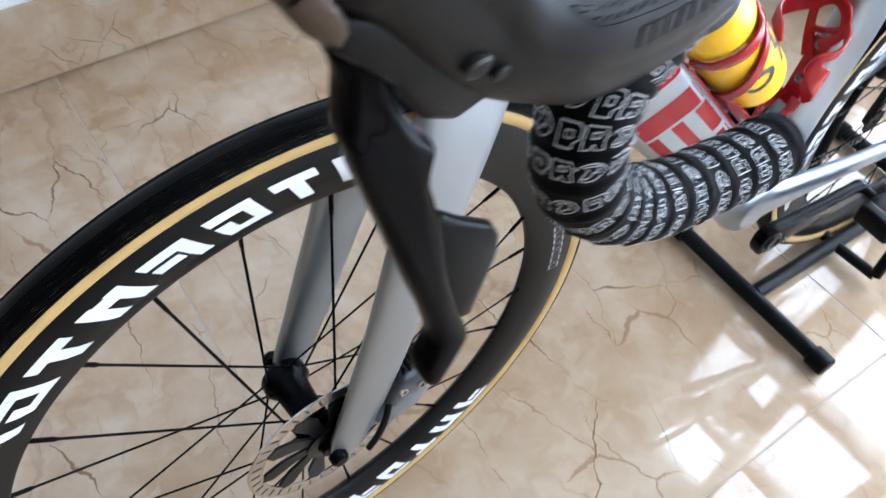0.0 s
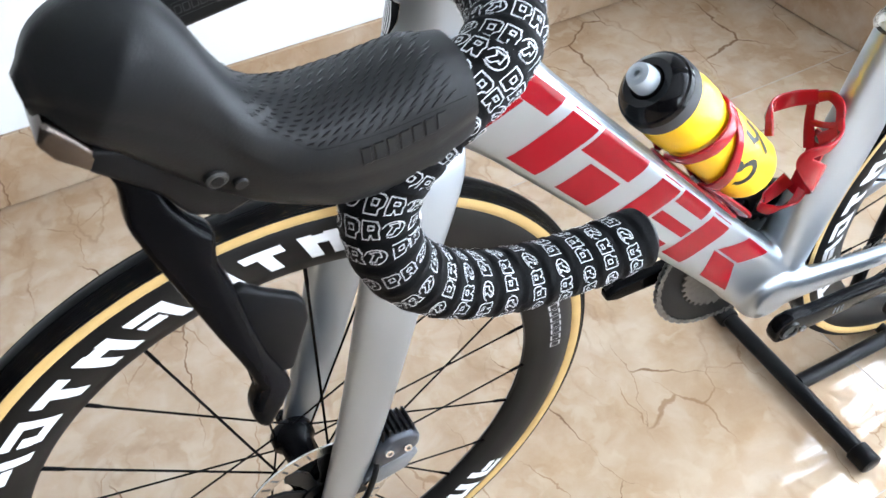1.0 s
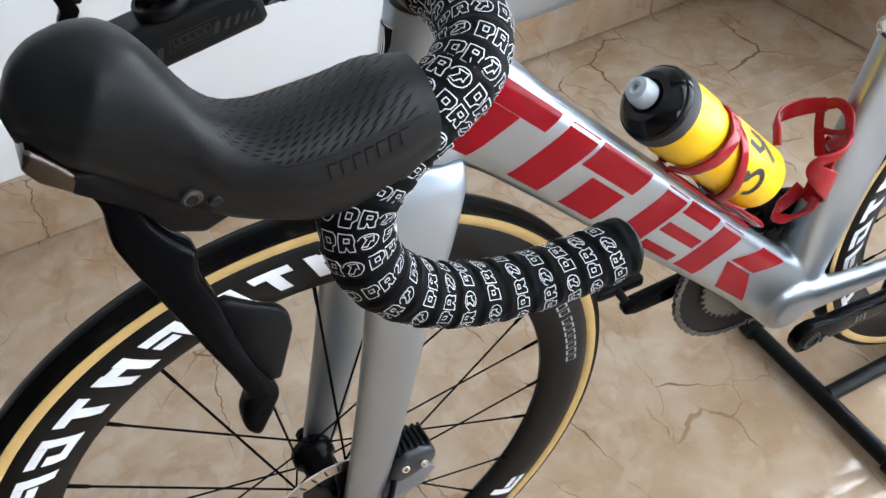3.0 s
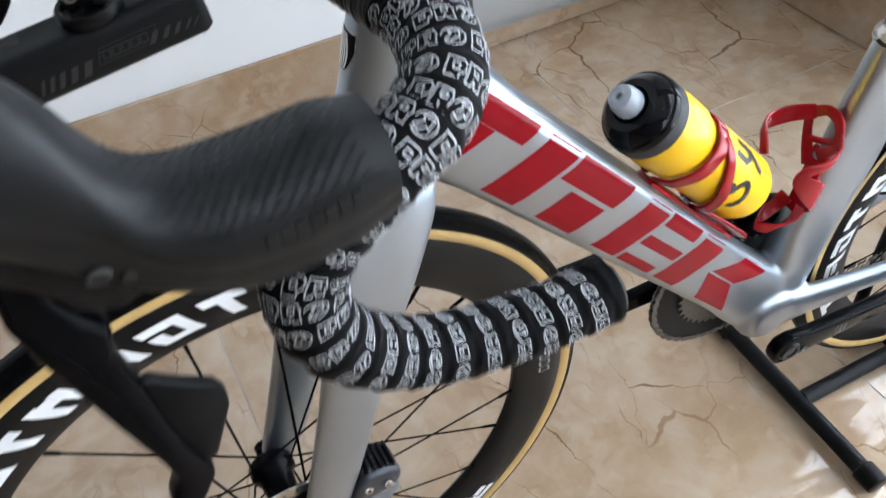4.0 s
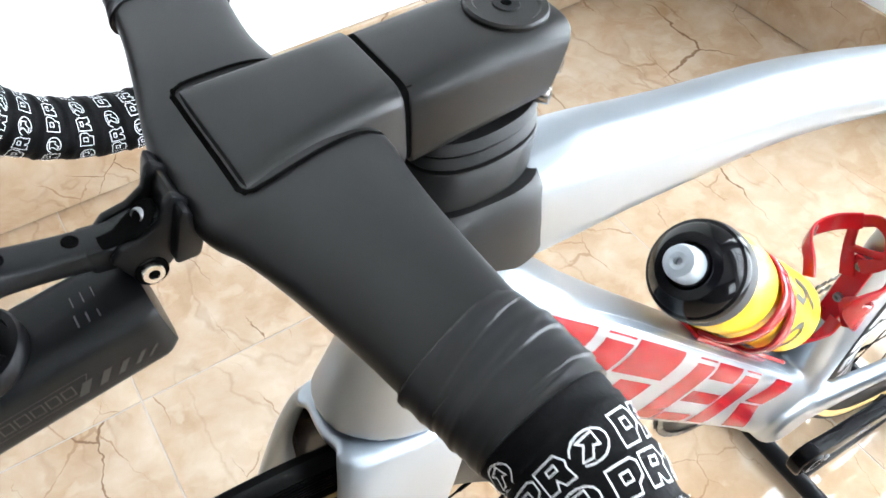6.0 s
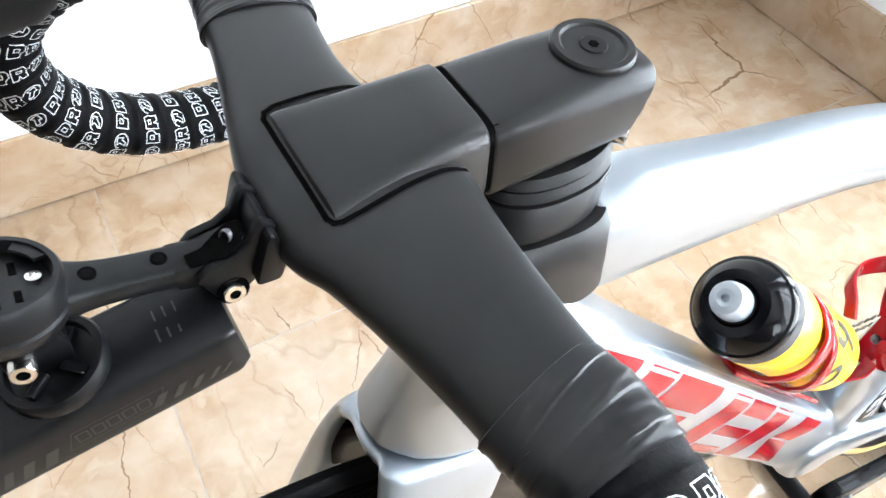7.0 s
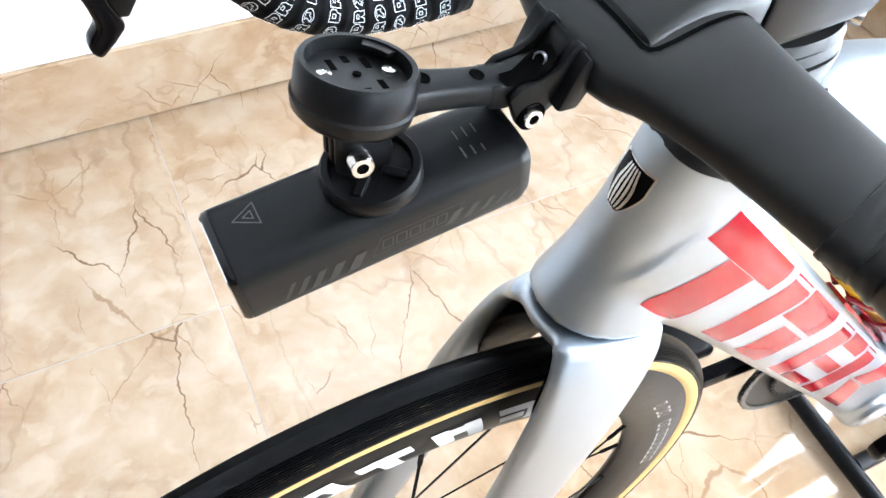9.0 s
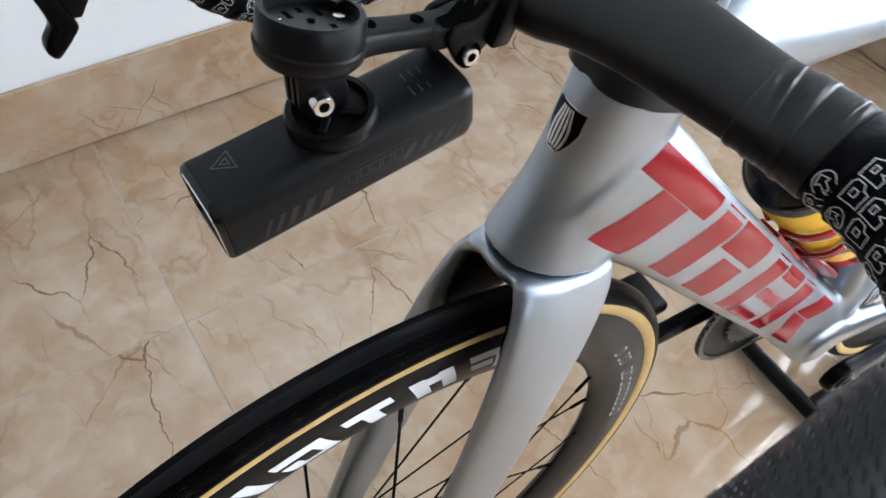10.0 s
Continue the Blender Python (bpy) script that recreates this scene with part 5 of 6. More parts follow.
def on_bottle(a, h, off=0.0006):
    """a along the girth from the near side, h up the bottle."""
    th = a / 0.0368
    return B @ Vector((math.cos(th) * (0.0368 + off), math.sin(th) * (0.0368 + off), h))


NEAR = math.atan2(*reversed((B.inverted().to_3x3() @ Vector((0.25, -1, 0.35)))[:2])) * 0.0368
bm = bmesh.new()
strip(bm, [(NEAR - 0.018 + 0.0035 * math.sin(i * 0.5), 0.078 - i * 0.0016) if i < 8 else (NEAR - 0.018 + 0.013 * math.sin((i - 8) * 0.42), 0.066 - 0.016 * (1 - math.cos((i - 8) * 0.42)) / 2 - (i - 8) * 0.0009) for i in range(20)], 0.0060, on_bottle, False)
strip(bm, [(NEAR + 0.014, 0.088), (NEAR + 0.012, 0.070), (NEAR + 0.018, 0.062), (NEAR + 0.026, 0.068), (NEAR + 0.027, 0.084), (NEAR + 0.024, 0.060), (NEAR + 0.013, 0.040)], 0.0055, on_bottle, False)
part("bottle_print", bm, BLACKPRINT, bottle, "bold black brush strokes")


def cage(name, base, ax, out, label, looped):
    """A bottle cage: rail along a tube with feet, two wrap-round arms and an open hoop."""
    ob = thing(name, base, label, "bottle cage", "bottle cages")
    ax, out = Vector(ax).normalized(), Vector(out).normalized()
    R = 0.0375

    def c(h, th, r=R):
        mid = Vector(base) + ax * h + out * (R + 0.004)
        return mid - out * (r * math.cos(th)) + Vector((0, 1, 0)) * (r * math.sin(th))

    def ribbon(path, w, t, per=6):
        q = spline([(*p, ww) for p, ww in path], per)
        bm = bmesh.new()
        rows = []
        for i, p in enumerate(q):
            a, b = q[max(0, i - 1)], q[min(len(q) - 1, i + 1)]
            tg = Vector(b[:3] - a[:3]).normalized()
            mid = Vector(base) + out * (R + 0.004) + ax * (Vector(p[:3]) - Vector(base)).dot(ax)
            nr = (Vector(p[:3]) - mid)
            nr = (nr - tg * nr.dot(tg)).normalized()
            rows.append(ring(p[:3], tg.cross(nr), nr, p[3] * w, t, 3.2, 16))
        skin(bm, rows)
        return bm
    # back rail
    bm = bmesh.new()
    box(bm, -0.011, 0.011, -0.0025, 0.0025, 0.0, 0.085 if looped else 0.176, Matrix.Translation(base) @ Matrix(((0, out.x, ax.x, 0), (1, out.y, ax.y, 0), (0, out.z, ax.z, 0), (0, 0, 0, 1))), 0.0015, 2)
    part("cage_rail", bm, REDPLASTIC, ob, "red plastic rail")
    if looped:
        for nm, pts, w in (
            ("cage_arm", ((0.121, 0.55, 0.9), (0.113, 1.1, 1.1), (0.108, 1.7, 1.2), (0.110, 2.3, 1.0), (0.106, 2.75, 0.8), (0.094, 3.0, 0.7)), 0.0092),
            ("cage_arm", ((0.112, -0.40, 0.8), (0.106, -0.9, 0.75), (0.100, -1.5, 0.7), (0.094, -2.0, 0.8), (0.083, -2.05, 1.1), (0.070, -1.65, 1.6), (0.056, -1.15, 1.9), (0.043, -0.7, 1.9), (0.026, -0.3, 1.7)), 0.0082),
            ("cage_strut", ((0.114, 0.66, 0.8), (0.097, 0.55, 0.8), (0.080, 0.38, 1.0), (0.062, 0.15, 1.2)), 0.0060),
            ("cage_hoop", ((0.121, 0.55, 0.9), (0.127, 0.25, 0.8), (0.123, -0.15, 0.9), (0.108, -0.42, 1.0), (0.092, -0.30, 0.9), (0.078, 0.0, 1.0)), 0.0072),
            ("cage_strut", ((0.090, 0.48, 0.8), (0.094, 0.10, 0.7), (0.104, -0.34, 0.8)), 0.0050),
        ):
            part(nm, ribbon([(c(h, th), ww) for h, th, ww in pts], w, 0.0022), REDPLASTIC, ob, "curved red plastic arm")
    for s in () if looped else (-1, 1):
        path = [(c(0.172, s * 0.20), 0.9), (c(0.173, s * 0.8), 1.0), (c(0.170, s * 1.5), 1.1), (c(0.164, s * 2.2), 1.1), (c(0.158, s * 2.85), 1.2)]
        part("cage_arm", ribbon(path, 0.0075, 0.0022), REDPLASTIC, ob, "curved red plastic arm")
        path = [(c(0.158, s * 2.75), 0.9), (c(0.142, s * 2.1), 0.9), (c(0.120, s * 1.35), 0.95), (c(0.100, s * 0.7), 1.0), (c(0.088, s * 0.2), 1.0)]
        part("cage_arm", ribbon(path, 0.0070, 0.0022), REDPLASTIC, ob, "curved red plastic arm")
    if not looped:
        path = [(c(0.159, -2.7), 1.1), (c(0.157, math.pi), 1.3), (c(0.159, 2.7), 1.1)]
        part("cage_clip", ribbon(path, 0.0070, 0.0022), REDPLASTIC, ob, "red front clip")
        path = [(c(0.095, -0.30), 1.2), (c(0.060, -0.55), 1.0), (c(0.020, -0.60), 1.0), (c(0.006, -0.5), 1.0)]
        part("cage_side", ribbon(path, 0.0080, 0.0022), REDPLASTIC, ob, "red side web")
        path = [(c(0.095, 0.30), 1.2), (c(0.060, 0.55), 1.0), (c(0.020, 0.60), 1.0), (c(0.006, 0.5), 1.0)]
        part("cage_side", ribbon(path, 0.0080, 0.0022), REDPLASTIC, ob, "red side web")
    if looped:
        path = [(c(0.016, -0.30), 1.5), (c(0.002, -0.45, 0.030), 1.4), (c(-0.007, -0.9, 0.012), 1.3), (c(-0.007, math.pi, 0.006), 1.2), (c(-0.007, 0.9, 0.012), 1.3), (c(0.002, 0.45, 0.030), 1.4), (c(0.016, 0.30), 1.5)]
        part("cage_foot", ribbon(path, 0.0055, 0.0022), REDPLASTIC, ob, "red foot hoop")
    for h in (0.035, 0.078 if looped else 0.099):
        bm = bmesh.new()
        revolve(bm, [(0.0, 0.0), (0.002, 0.0), (0.0024, 0.0028), (0.0045, 0.0028), (0.0048, 0.0), (0.0048, -0.006), (0.0, -0.006)], along(Vector(base) + ax * h + out * 0.0028, out), 18)
        part("cage_bolt", bm, DARKSTEEL, ob, "dark steel bolt")
    return ob


cage("bottle_cage", dt(0.036, DTQ + DTA + 0.0005), -DTD, DTN, "red plastic bottle cage holding the yellow bottle", 0)
SEATD = Vector((0.14, 0, 0.99)).normalized()
cage("bottle_cage", Vector((0.6145, 0, 0.425)), SEATD, Vector((-0.99, 0, 0.14)), "empty red plastic bottle cage on the seat tube", 1)

# ---- light and its mount ----
mount = thing("computer_mount", TURNED @ Vector((0.0105, 0, 0.885)), "black alloy out-front mount for a bike computer", "mount")
DN = Vector((0.24, 0.16, 1.0)).normalized()
DC = Vector((0.0105, 0.0018, 0.9010))
DX = (Vector((1, 0, 0)) - DN * DN.x).normalized()
D = Matrix.Translation(DC) @ Matrix((DX, DN.cross(DX), DN)).transposed().to_4x4()
bm = bmesh.new()
revolve(bm, [(0.0, -0.0150), (0.0160, -0.0150), (0.0182, -0.0125), (0.0188, -0.0088), (0.0180, -0.0080), (0.0182, -0.0070), (0.0180, 0.0010), (0.0172, 0.0022), (0.0155, 0.0022), (0.0152, 0.0), (0.0150, -0.0022), (0.0, -0.0022)], D, 56)
disc = part("mount_disc", bm, ALLOYBLACK, mount, "round black mount head with a recessed top", TURNED)
for a in (0.35, math.pi + 0.35):
    bm = bmesh.new()
    arc = [a + i * 0.08 for i in range(10)]
    slab(bm, [(0.0120 * math.cos(q), 0.0120 * math.sin(q)) for q in arc] + [(0.0156 * math.cos(q), 0.0156 * math.sin(q)) for q in reversed(arc)], 0.0012, D @ Matrix.Translation((0, 0, 0.0009)))
    part("lock_tab", bm, ALLOYBLACK, disc, "black locking tab", TURNED)
for x, y, ln in ((-0.0055, 0.0062, 0.0028), (0.0055, 0.0062, 0.0028), (0.0, 0.0088, 0.0018), (-0.0055, -0.0062, 0.0024), (0.0055, -0.0062, 0.0024), (0.0, -0.0088, 0.0012)):
    bm = bmesh.new()
    box(bm, x - 0.0010, x + 0.0010, y - ln, y + ln, -0.0024, -0.0020, D)
    part("key_slot", bm, VOID, disc, "dark slot", TURNED, smooth=False)
for x in (-0.0102, 0.0102):
    bm = bmesh.new()
    revolve(bm, [(0.0, -0.0012), (0.0008, -0.0012), (0.0010, -0.0006), (0.0022, -0.0009), (0.0024, -0.0022), (0.0, -0.0022)], D @ Matrix.Translation((x, 0, 0)), 16)
    part("disc_screw", bm, STEEL, disc, "small steel screw", TURNED)
bm = bmesh.new()
revolve(bm, [(0.0, -0.0016), (0.0013, -0.0016), (0.0013, -0.0024), (0.0, -0.0024)], D, 16)
part("centre_hole", bm, VOID, disc, "dark centre hole", TURNED)
# arm and hinged clamp
bm = bmesh.new()
st = [(0.0245, 0.0024, 0.8865, 0.0090, 0.0050), (0.033, 0.0026, 0.8835, 0.0070, 0.0044), (0.046, 0.0026, 0.8800, 0.0062, 0.0044), (0.060, 0.0024, 0.8765, 0.0064, 0.0048), (0.070, 0.002, 0.8745, 0.0070, 0.0052)]
skin(bm, [ring(p[:3], (0, 1, 0), (0.25, 0, 0.97), p[3], p[4], 5, 24) for p in spline(st, 4)])
arm = part("mount_arm", bm, ALLOYBLACK, mount, "black machined arm", TURNED)
for x, z in ((0.0325, 0.8884), (0.0525, 0.8830)):
    bm = bmesh.new()
    revolve(bm, [(0.0, 0.0002), (0.0020, 0.0002), (0.0022, 0.0006), (0.0026, 0.0004), (0.0026, -0.002), (0.0, -0.002)], along((x, 0.0030, z), (0.25, 0, 0.97)), 18)
    part("arm_hole", bm, VOID, arm, "dark countersunk hole", TURNED)
bm = bmesh.new()
slab(bm, [(0.0540, 0.8725), (0.0600, 0.8705), (0.0720, 0.8700), (0.0840, 0.8745), (0.0850, 0.8800), (0.0760, 0.8815), (0.0640, 0.8800), (0.0545, 0.8822)], 0.0130, Matrix.Translation((0, 0.0025, 0)) @ SIDE, 0.0014, 2)
clamp = part("bar_clamp", bm, ALLOYBLACK, mount, "black clamp block against the bar", TURNED)
for s, w in ((-1, 0.0034), (1, 0.0034)):
    bm = bmesh.new()
    slab(bm, [(0.0600, 0.8770), (0.0650, 0.8640), (0.0690, 0.8622), (0.0735, 0.8640), (0.0790, 0.8685), (0.0880, 0.8705), (0.0900, 0.8780), (0.0875, 0.8900), (0.0838, 0.8935), (0.0812, 0.8915), (0.0780, 0.8850), (0.0720, 0.8815), (0.0640, 0.8806)], w, Matrix.Translation((0, 0.0025 + s * 0.0080, 0)) @ SIDE, 0.0010, 2)
    part("clamp_plate", bm, ALLOYBLACK, clamp, "black side plate of the clamp", TURNED)
    bm = bmesh.new()
    slab(bm, [(0.0640, 0.8690), (0.0665, 0.8625), (0.0730, 0.8618), (0.0780, 0.8650), (0.0740, 0.8720)], w * 0.8, Matrix.Translation((0, 0.0025 + s * 0.0046, 0)) @ SIDE, 0.0008, 2)
    part("hinge_jaw", bm, ALLOYBLACK, clamp, "black hinge jaw", TURNED)
bm = bmesh.new()
slab(bm, [(0.0765, 0.8700), (0.0850, 0.8690), (0.0882, 0.8760), (0.0868, 0.8890), (0.0842, 0.8915), (0.0824, 0.8880)], 0.0330, Matrix.Translation((0, 0.0040, 0)) @ SIDE, 0.0016, 2)
part("clamp_strap", bm, ALLOYBLACK, clamp, "black strap along the front of the bar", TURNED)
for p, d, r, lb in (((0.0697, -0.0078, 0.8674), (0, -1, 0.1), 0.0038, "bright steel socket bolt"), ((0.0740, -0.0010, 0.8858), (-0.80, -0.40, 0.45), 0.0025, "steel bolt sunk in its recess")):
    bm = bmesh.new()
    revolve(bm, [(0.0, -0.0002), (r + 0.0012, -0.0002), (r + 0.0016, 0.0003), (r + 0.0016, -0.003), (0.0, -0.003)], along(p, d) @ Matrix.Diagonal((1.0 if d[0] == 0 else 1.7, 1.0, 1.0, 1.0)), 24)
    if d[0] != 0:
        bm.free()
        bm = bmesh.new()
        skin(bm, [ring((x, y, z), (0, 1, 0.3), (-0.45, 0, 0.9), w, 0.0014, 2.4, 20) for x, y, z in ((0.0600, -0.0010, 0.8808), (0.0650, -0.0012, 0.8812), (0.0705, -0.0015, 0.8834), (0.0752, -0.0015, 0.8866), (0.0785, -0.0010, 0.8880)) for w in (0.0026 if x < 0.07 else 0.0044 if x < 0.078 else 0.0020,)])
    part("bolt_recess", bm, VOID, clamp, "dark recess round a bolt", TURNED)
    bm = bmesh.new()
    revolve(bm, [(0.0, -0.0004), (0.0016, -0.0004), (0.0019, 0.0020), (r - 0.0003, 0.0020), (r, 0.0012), (r, -0.0040), (0.0, -0.0040)], along(p, d), 24)
    socket(p, d, 0.0018 if d[0] == 0 else 0.0012, part("clamp_bolt", bm, STEEL if d[0] == 0 else DARKSTEEL, mount, lb, TURNED), 0.0012)

light = thing("bike_light", TURNED @ Vector((0.012, 0, 0.845)), "black rectangular front light hanging under the mount", "bike light")
LD = Vector((0.108, 0.0, 0.0125)).normalized()
LLEN = 0.1042
LN = Vector((-LD.z, 0, LD.x))
L0 = Vector((-0.0366, -0.0035, 0.8386))


def on_light(x, y, z):
    return L0 + LD * x + Vector((0, 1, 0)) * y + LN * z


LW, LH, LE = 0.0165, 0.0146, 5.0
bm = bmesh.new()
skin(bm, [ring(on_light(x, 0, 0), (0, 1, 0), LN, LW + g, LH + g, LE, 44) for x, g in ((-0.0014, -0.0006), (-0.0008, 0.0), (LLEN - 0.006, 0.0), (LLEN - 0.004, -0.0004), (LLEN - 0.0005, -0.0022), (LLEN, -0.0045))])
lb = part("light_body", bm, ALLOYBLACK, light, "black anodised alloy housing", TURNED, sharp=30)
bm = bmesh.new()
outer = [ring(on_light(x, 0, 0), (0, 1, 0), LN, LW + g, LH + g, LE, 44) for x, g in ((-0.0012, -0.0001), (-0.0026, -0.0003), (-0.0036, -0.0010), (-0.0036, -0.0022), (-0.0016, -0.0034), (-0.0012, -0.0034))]
skin(bm, outer, caps=False)
part("lens_bezel", bm, CLEARCAP, light, "smoky clear lens bezel", TURNED)
bm = bmesh.new()
skin(bm, [ring(on_light(x, 0, 0), (0, 1, 0), LN, LW + g, LH + g, LE, 44) for x, g in ((-0.0012, -0.0030), (-0.0018, -0.0030), (-0.0024, -0.0036), (-0.0026, -0.0060))])
part("lens", bm, LENS, light, "dark glossy front lens", TURNED)
for x0, g in ((-0.0040, -0.0012),):
    bm = bmesh.new()
    skin(bm, [ring(on_light(x, 0, 0), (0, 1, 0), LN, LW + g + e, LH + g + e, LE, 44) for x, e in ((x0, -0.0008), (x0, 0.0), (x0 + 0.0009, 0.0), (x0 + 0.0009, -0.0008))], caps=False, closed=True)
    part("lens_rim", bm, STEEL, light, "thin bright rim", TURNED)
# quarter-turn base and hinge below the disc
BASE = on_light(0.0515, 0, LH)
bm = bmesh.new()
revolve(bm, [(0.0, -0.001), (0.0158, -0.001), (0.0168, 0.0006), (0.0168, 0.0052), (0.0160, 0.0064), (0.0138, 0.0064), (0.0132, 0.0036), (0.0, 0.0036)], along(BASE, LN), 48)
part("light_base", bm, PLASTIC, light, "round black quarter-turn base", TURNED)
bm = bmesh.new()
for i in range(4):
    a = math.pi / 4 + i * math.pi / 2
    box(bm, 0.004, 0.0125, -0.0016, 0.0016, 0.0036, 0.0058, along(BASE, LN) @ Matrix.Rotation(a, 4, "Z"), 0.0004, 1)
part("base_ribs", bm, PLASTIC, light, "black cross ribs", TURNED)
for s in (-1, 0, 1):
    bm = bmesh.new()
    slab(bm, [(0.0005, 0.8930), (0.0005, 0.8665), (0.0090, 0.8585), (0.0185, 0.8590), (0.0200, 0.8700), (0.0165, 0.8860)], 0.0030, Matrix.Translation((0, 0.0015 + s * 0.0046, 0)) @ SIDE, 0.0010, 2)
    part("hinge_tab", bm, PLASTIC, light, "black hinge tab", TURNED)
bm = bmesh.new()
revolve(bm, [(0.0, -0.0010), (0.0017, -0.0010), (0.0020, 0.0020), (0.0036, 0.0020), (0.0040, 0.0012), (0.0040, -0.0030), (0.0030, -0.0030), (0.0030, -0.0080), (0.0, -0.0080)], along((0.0062, -0.0098, 0.8736), (-0.12, -1, 0.1)), 24)
socket((0.0062, -0.0098, 0.8736), (-0.12, -1, 0.1), 0.0019, part("hinge_bolt", bm, STEEL, light, "bright steel hinge bolt", TURNED), 0.0012)


def light_top(a, b):
    """a along the housing, b across from its middle."""
    f = min(0.995, abs(b) / LW)
    return on_light(a, b, LH * (1 - f ** LE) ** (1 / LE) + 0.0003)


def light_side(a, b):
    f = min(0.995, abs(b) / LH)
    return on_light(a, -(LW * (1 - f ** LE) ** (1 / LE)) - 0.0003, b)


bm = bmesh.new()
strip(bm, [(0.0130, 0.0085), (0.0130, -0.0005), (0.0050, 0.0040)], 0.0004, light_top)
strip(bm, [(0.0114, 0.0057), (0.0114, 0.0023), (0.0084, 0.0040)], 0.0004, light_top)
part("warning_triangle", bm, GREYPRINT, light, "grey outlined warning triangle", TURNED)
bm = bmesh.new()
for i in range(3):
    strip(bm, [(0.082 + i * 0.0035, -0.008), (0.082 + i * 0.0035, -0.0035 - 0.001 * i)], 0.0006, light_top, False)
    strip(bm, [(0.083 + i * 0.0035, 0.000), (0.083 + i * 0.0035, 0.004)], 0.0004, light_top, False)
part("small_print", bm, GREYPRINT, light, "tiny grey print as plain bars", TURNED)
bm = bmesh.new()
for i in range(5):
    x = 0.046 + i * 0.0050
    strip(bm, [(x, -0.0025), (x + 0.0036, -0.0025), (x + 0.0040, 0.0020), (x + 0.0004, 0.0020)], 0.0005, light_side)
for x, w, h in ((0.0975, 0.0012, 0.0040), (0.0935, 0.0018, 0.0046), (0.0880, 0.0024, 0.0052), (0.0820, 0.0028, 0.0058), (0.0755, 0.0034, 0.0060)):
    patch(bm, [(x - w - 0.003, -0.0052), (x - 0.003, -0.0052), (x + 0.001, h - 0.0052), (x - w + 0.001, h - 0.0052)], light_side, 1, 4)
for x, w in ((0.010, 0.0016), (0.0145, 0.0022), (0.0195, 0.0028), (0.0255, 0.0034), (0.0325, 0.0040)):
    patch(bm, [(x, -0.0075), (x + w, -0.0075), (x + w + 0.004, 0.0005), (x + 0.004, 0.0005)], light_side, 1, 4)
strip(bm, [(0.042, -0.0045), (0.072, -0.0045), (0.076, 0.0042), (0.046, 0.0042)], 0.0003, light_side)
part("side_print", bm, FAINTPRINT, light, "dark grey bars and slanted stripes on the side", TURNED)

# ---- stand ----
stand = thing("bike_stand", (0.74, 0, FLOOR), "black tubular steel bike stand on the floor with rubber feet", "stand")
SZ = FLOOR + 0.0175
for ends in (((0.722, 0.125), (0.733, -0.182)), ((1.16, 0.16), (1.17, -0.22))):
    bm = bmesh.new()
    (ax, ay), (bx_, by_) = ends
    tube(bm, [(ax, ay, SZ), (bx_, by_, SZ)], 0.0130, 20, smooth=False)
    foot_bar = part("cross_tube", bm, ALLOYBLACK, stand, "black round floor tube")
    for px, py, d in ((ax, ay, 1), (bx_, by_, -1)):
        bm = bmesh.new()
        revolve(bm, [(0.0, 0.012), (0.0135, 0.012), (0.0168, 0.010), (0.0172, -0.018), (0.0150, -0.020), (0.0, -0.020)], along((px, py, FLOOR + 0.0172), (0.03, d, 0)), 24)
        part("rubber_foot", bm, PLASTIC, foot_bar, "black rubber end foot")
bm = bmesh.new()
tube(bm, [(0.735, -0.040, SZ + 0.002), (1.155, -0.025, SZ + 0.002)], 0.0125, 18, smooth=False)
part("floor_tube", bm, ALLOYBLACK, stand, "black long floor tube")
for s in (-1, 1):
    bm = bmesh.new()
    tube(bm, [(0.93, s * 0.085 - 0.03, SZ + 0.006), (0.985, s * 0.095, 0.16), (1.002, s * 0.088, 0.325)], 0.0095, 16)
    tube(bm, [(0.925, -0.03, SZ + 0.002), (0.93, s * 0.085 - 0.03, SZ + 0.006)], 0.0095, 14, smooth=False)
    up = part("upright", bm, ALLOYBLACK, stand, "black upright tube to the rear axle")
    bm = bmesh.new()
    tube(bm, [(1.002, s * 0.100, 0.336), (1.002, s * 0.060, 0.336)], 0.010, 16, (1, 0, 0), smooth=False)
    part("axle_cup", bm, PLASTIC, up, "black axle cup")

# ---- floor tiles and skirting ----
bm = bmesh.new()
box(bm, U0 - T, U1 + T, V0 - T, V1 + T, FLOOR - 0.06, FLOOR - 0.0006, ROOM)
floor = solo("floor", bm, GROUT, "polished cream marble tiles with brown veins", "floor", "structure", smooth=False)
TILE_U, TILE_V, GAP = 0.859, 0.813, 0.0022


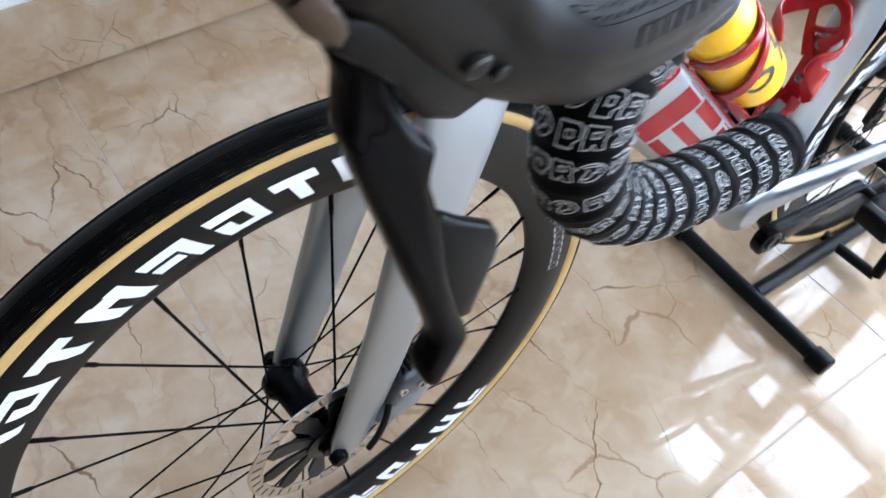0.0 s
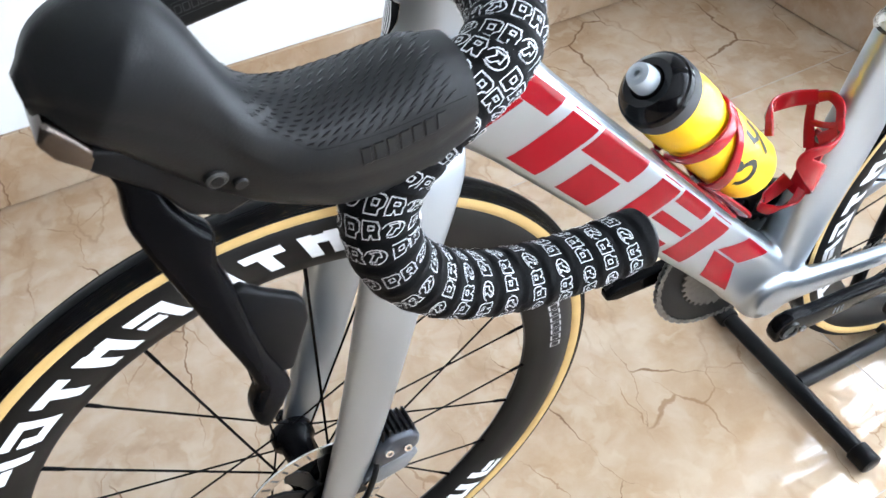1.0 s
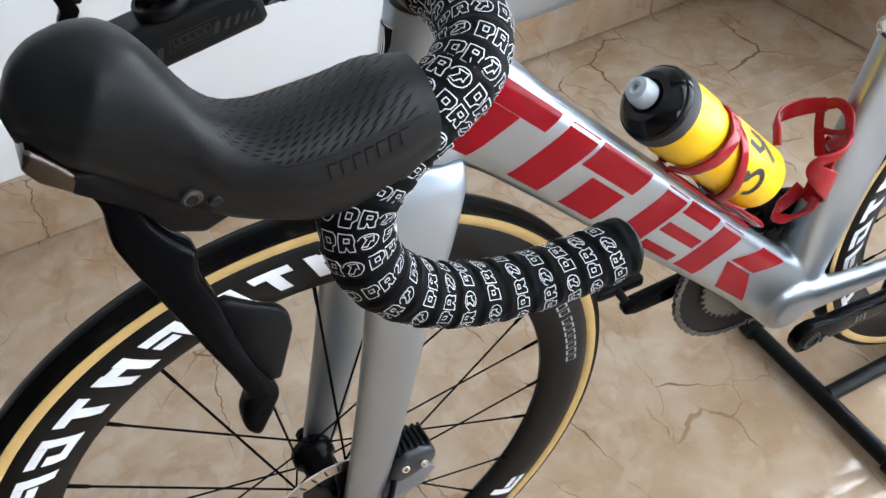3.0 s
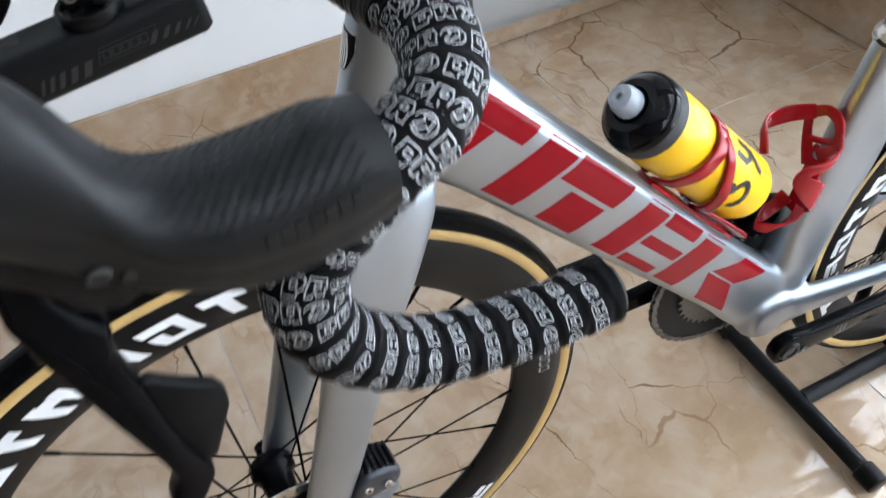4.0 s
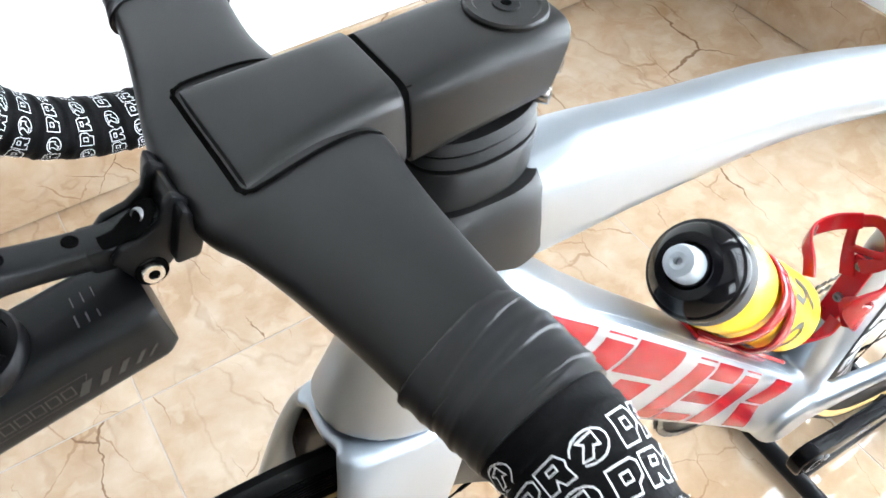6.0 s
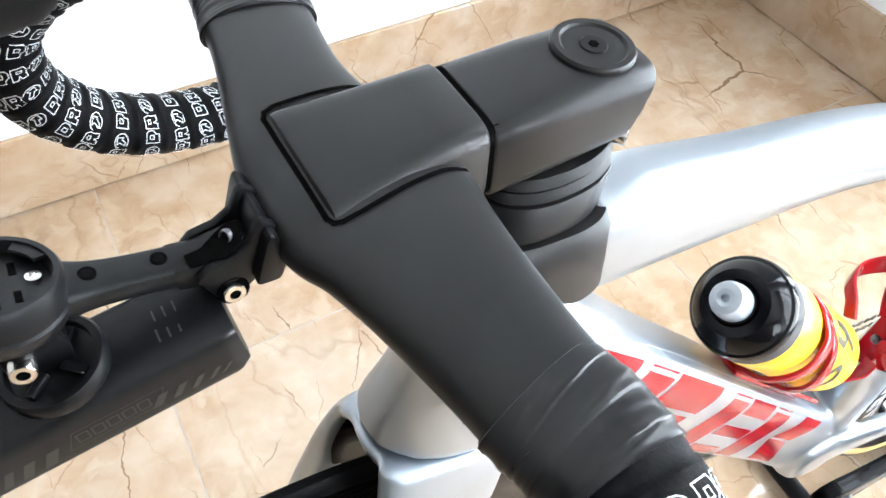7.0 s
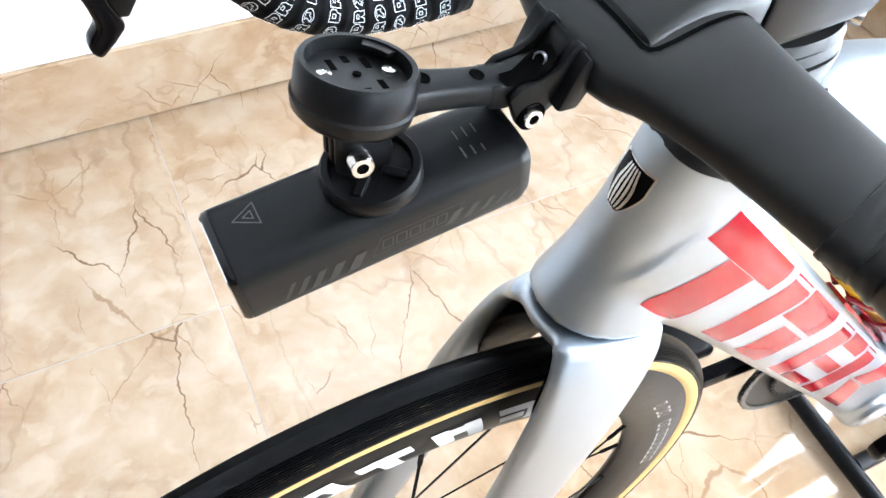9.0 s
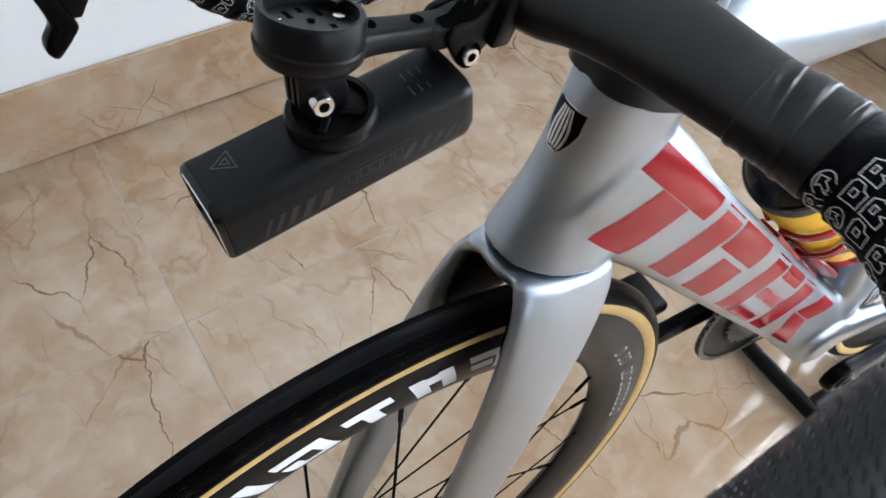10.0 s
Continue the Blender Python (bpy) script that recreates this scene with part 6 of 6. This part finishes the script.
def tile_mesh(name, w, d, h):
    b = bmesh.new()
    box(b, GAP / 2, w - GAP / 2, GAP / 2, d - GAP / 2, -h, 0, Matrix(), 0.0005, 1)
    return mesh_of(name, b, MARBLE, 20)


sizes = {}
iu = math.floor(U0 / TILE_U)
while iu * TILE_U < U1:
    iv = math.floor(V0 / TILE_V)
    while iv * TILE_V < V1:
        a0, a1, b0, b1 = max(iu * TILE_U, U0), min((iu + 1) * TILE_U, U1), max(iv * TILE_V, V0), min((iv + 1) * TILE_V, V1)
        key = (round(a1 - a0, 3), round(b1 - b0, 3))
        if key not in sizes:
            sizes[key] = tile_mesh("tile", a1 - a0, b1 - b0, 0.012)
        ob = new("tile", sizes[key])
        hang(ob, floor, ROOM @ Matrix.Translation((a0, b0, FLOOR)))
        iv += 1
    iu += 1
SKH = 0.150
SKIRT_LEN, SKIRT_AT = 1.718, 1.25                  # length of a skirting piece and where one ends


def skirting(name, along_u, fixed, lo, hi):
    bm = bmesh.new()
    if along_u:
        box(bm, lo, hi, fixed + 0.009, fixed + 0.0115, FLOOR, SKH - 0.003, ROOM)
    else:
        box(bm, fixed + 0.009, fixed + 0.0115, lo, hi, FLOOR, SKH - 0.003, ROOM)
    base = solo(name, bm, GROUT, "cream marble skirting along the wall", "skirting", "structure", smooth=False)
    i = math.floor((lo - SKIRT_AT) / SKIRT_LEN)
    while SKIRT_AT + i * SKIRT_LEN < hi:
        s0, s1 = max(SKIRT_AT + i * SKIRT_LEN, lo), min(SKIRT_AT + (i + 1) * SKIRT_LEN, hi)
        b = bmesh.new()
        box(b, GAP / 2, s1 - s0 - GAP / 2, -0.010, 0.0, 0.0030, SKH - FLOOR, Matrix(), 0.0012, 1)
        ob = new("skirting_tile", mesh_of("skirting_tile", b, MARBLE, 20))
        mm = Matrix.Translation((s0, fixed + 0.009, FLOOR)) if along_u else Matrix.Translation((fixed + 0.009, s1, FLOOR)) @ Matrix.Rotation(radians(-90), 4, "Z")
        hang(ob, base, ROOM @ mm)
        i += 1


skirting("baseboard", True, V1 - 0.0118, U0, U1 - 0.013)
skirting("baseboard", False, U1 - 0.0118, WIN_B[1] + 0.02, V1 - 0.013)
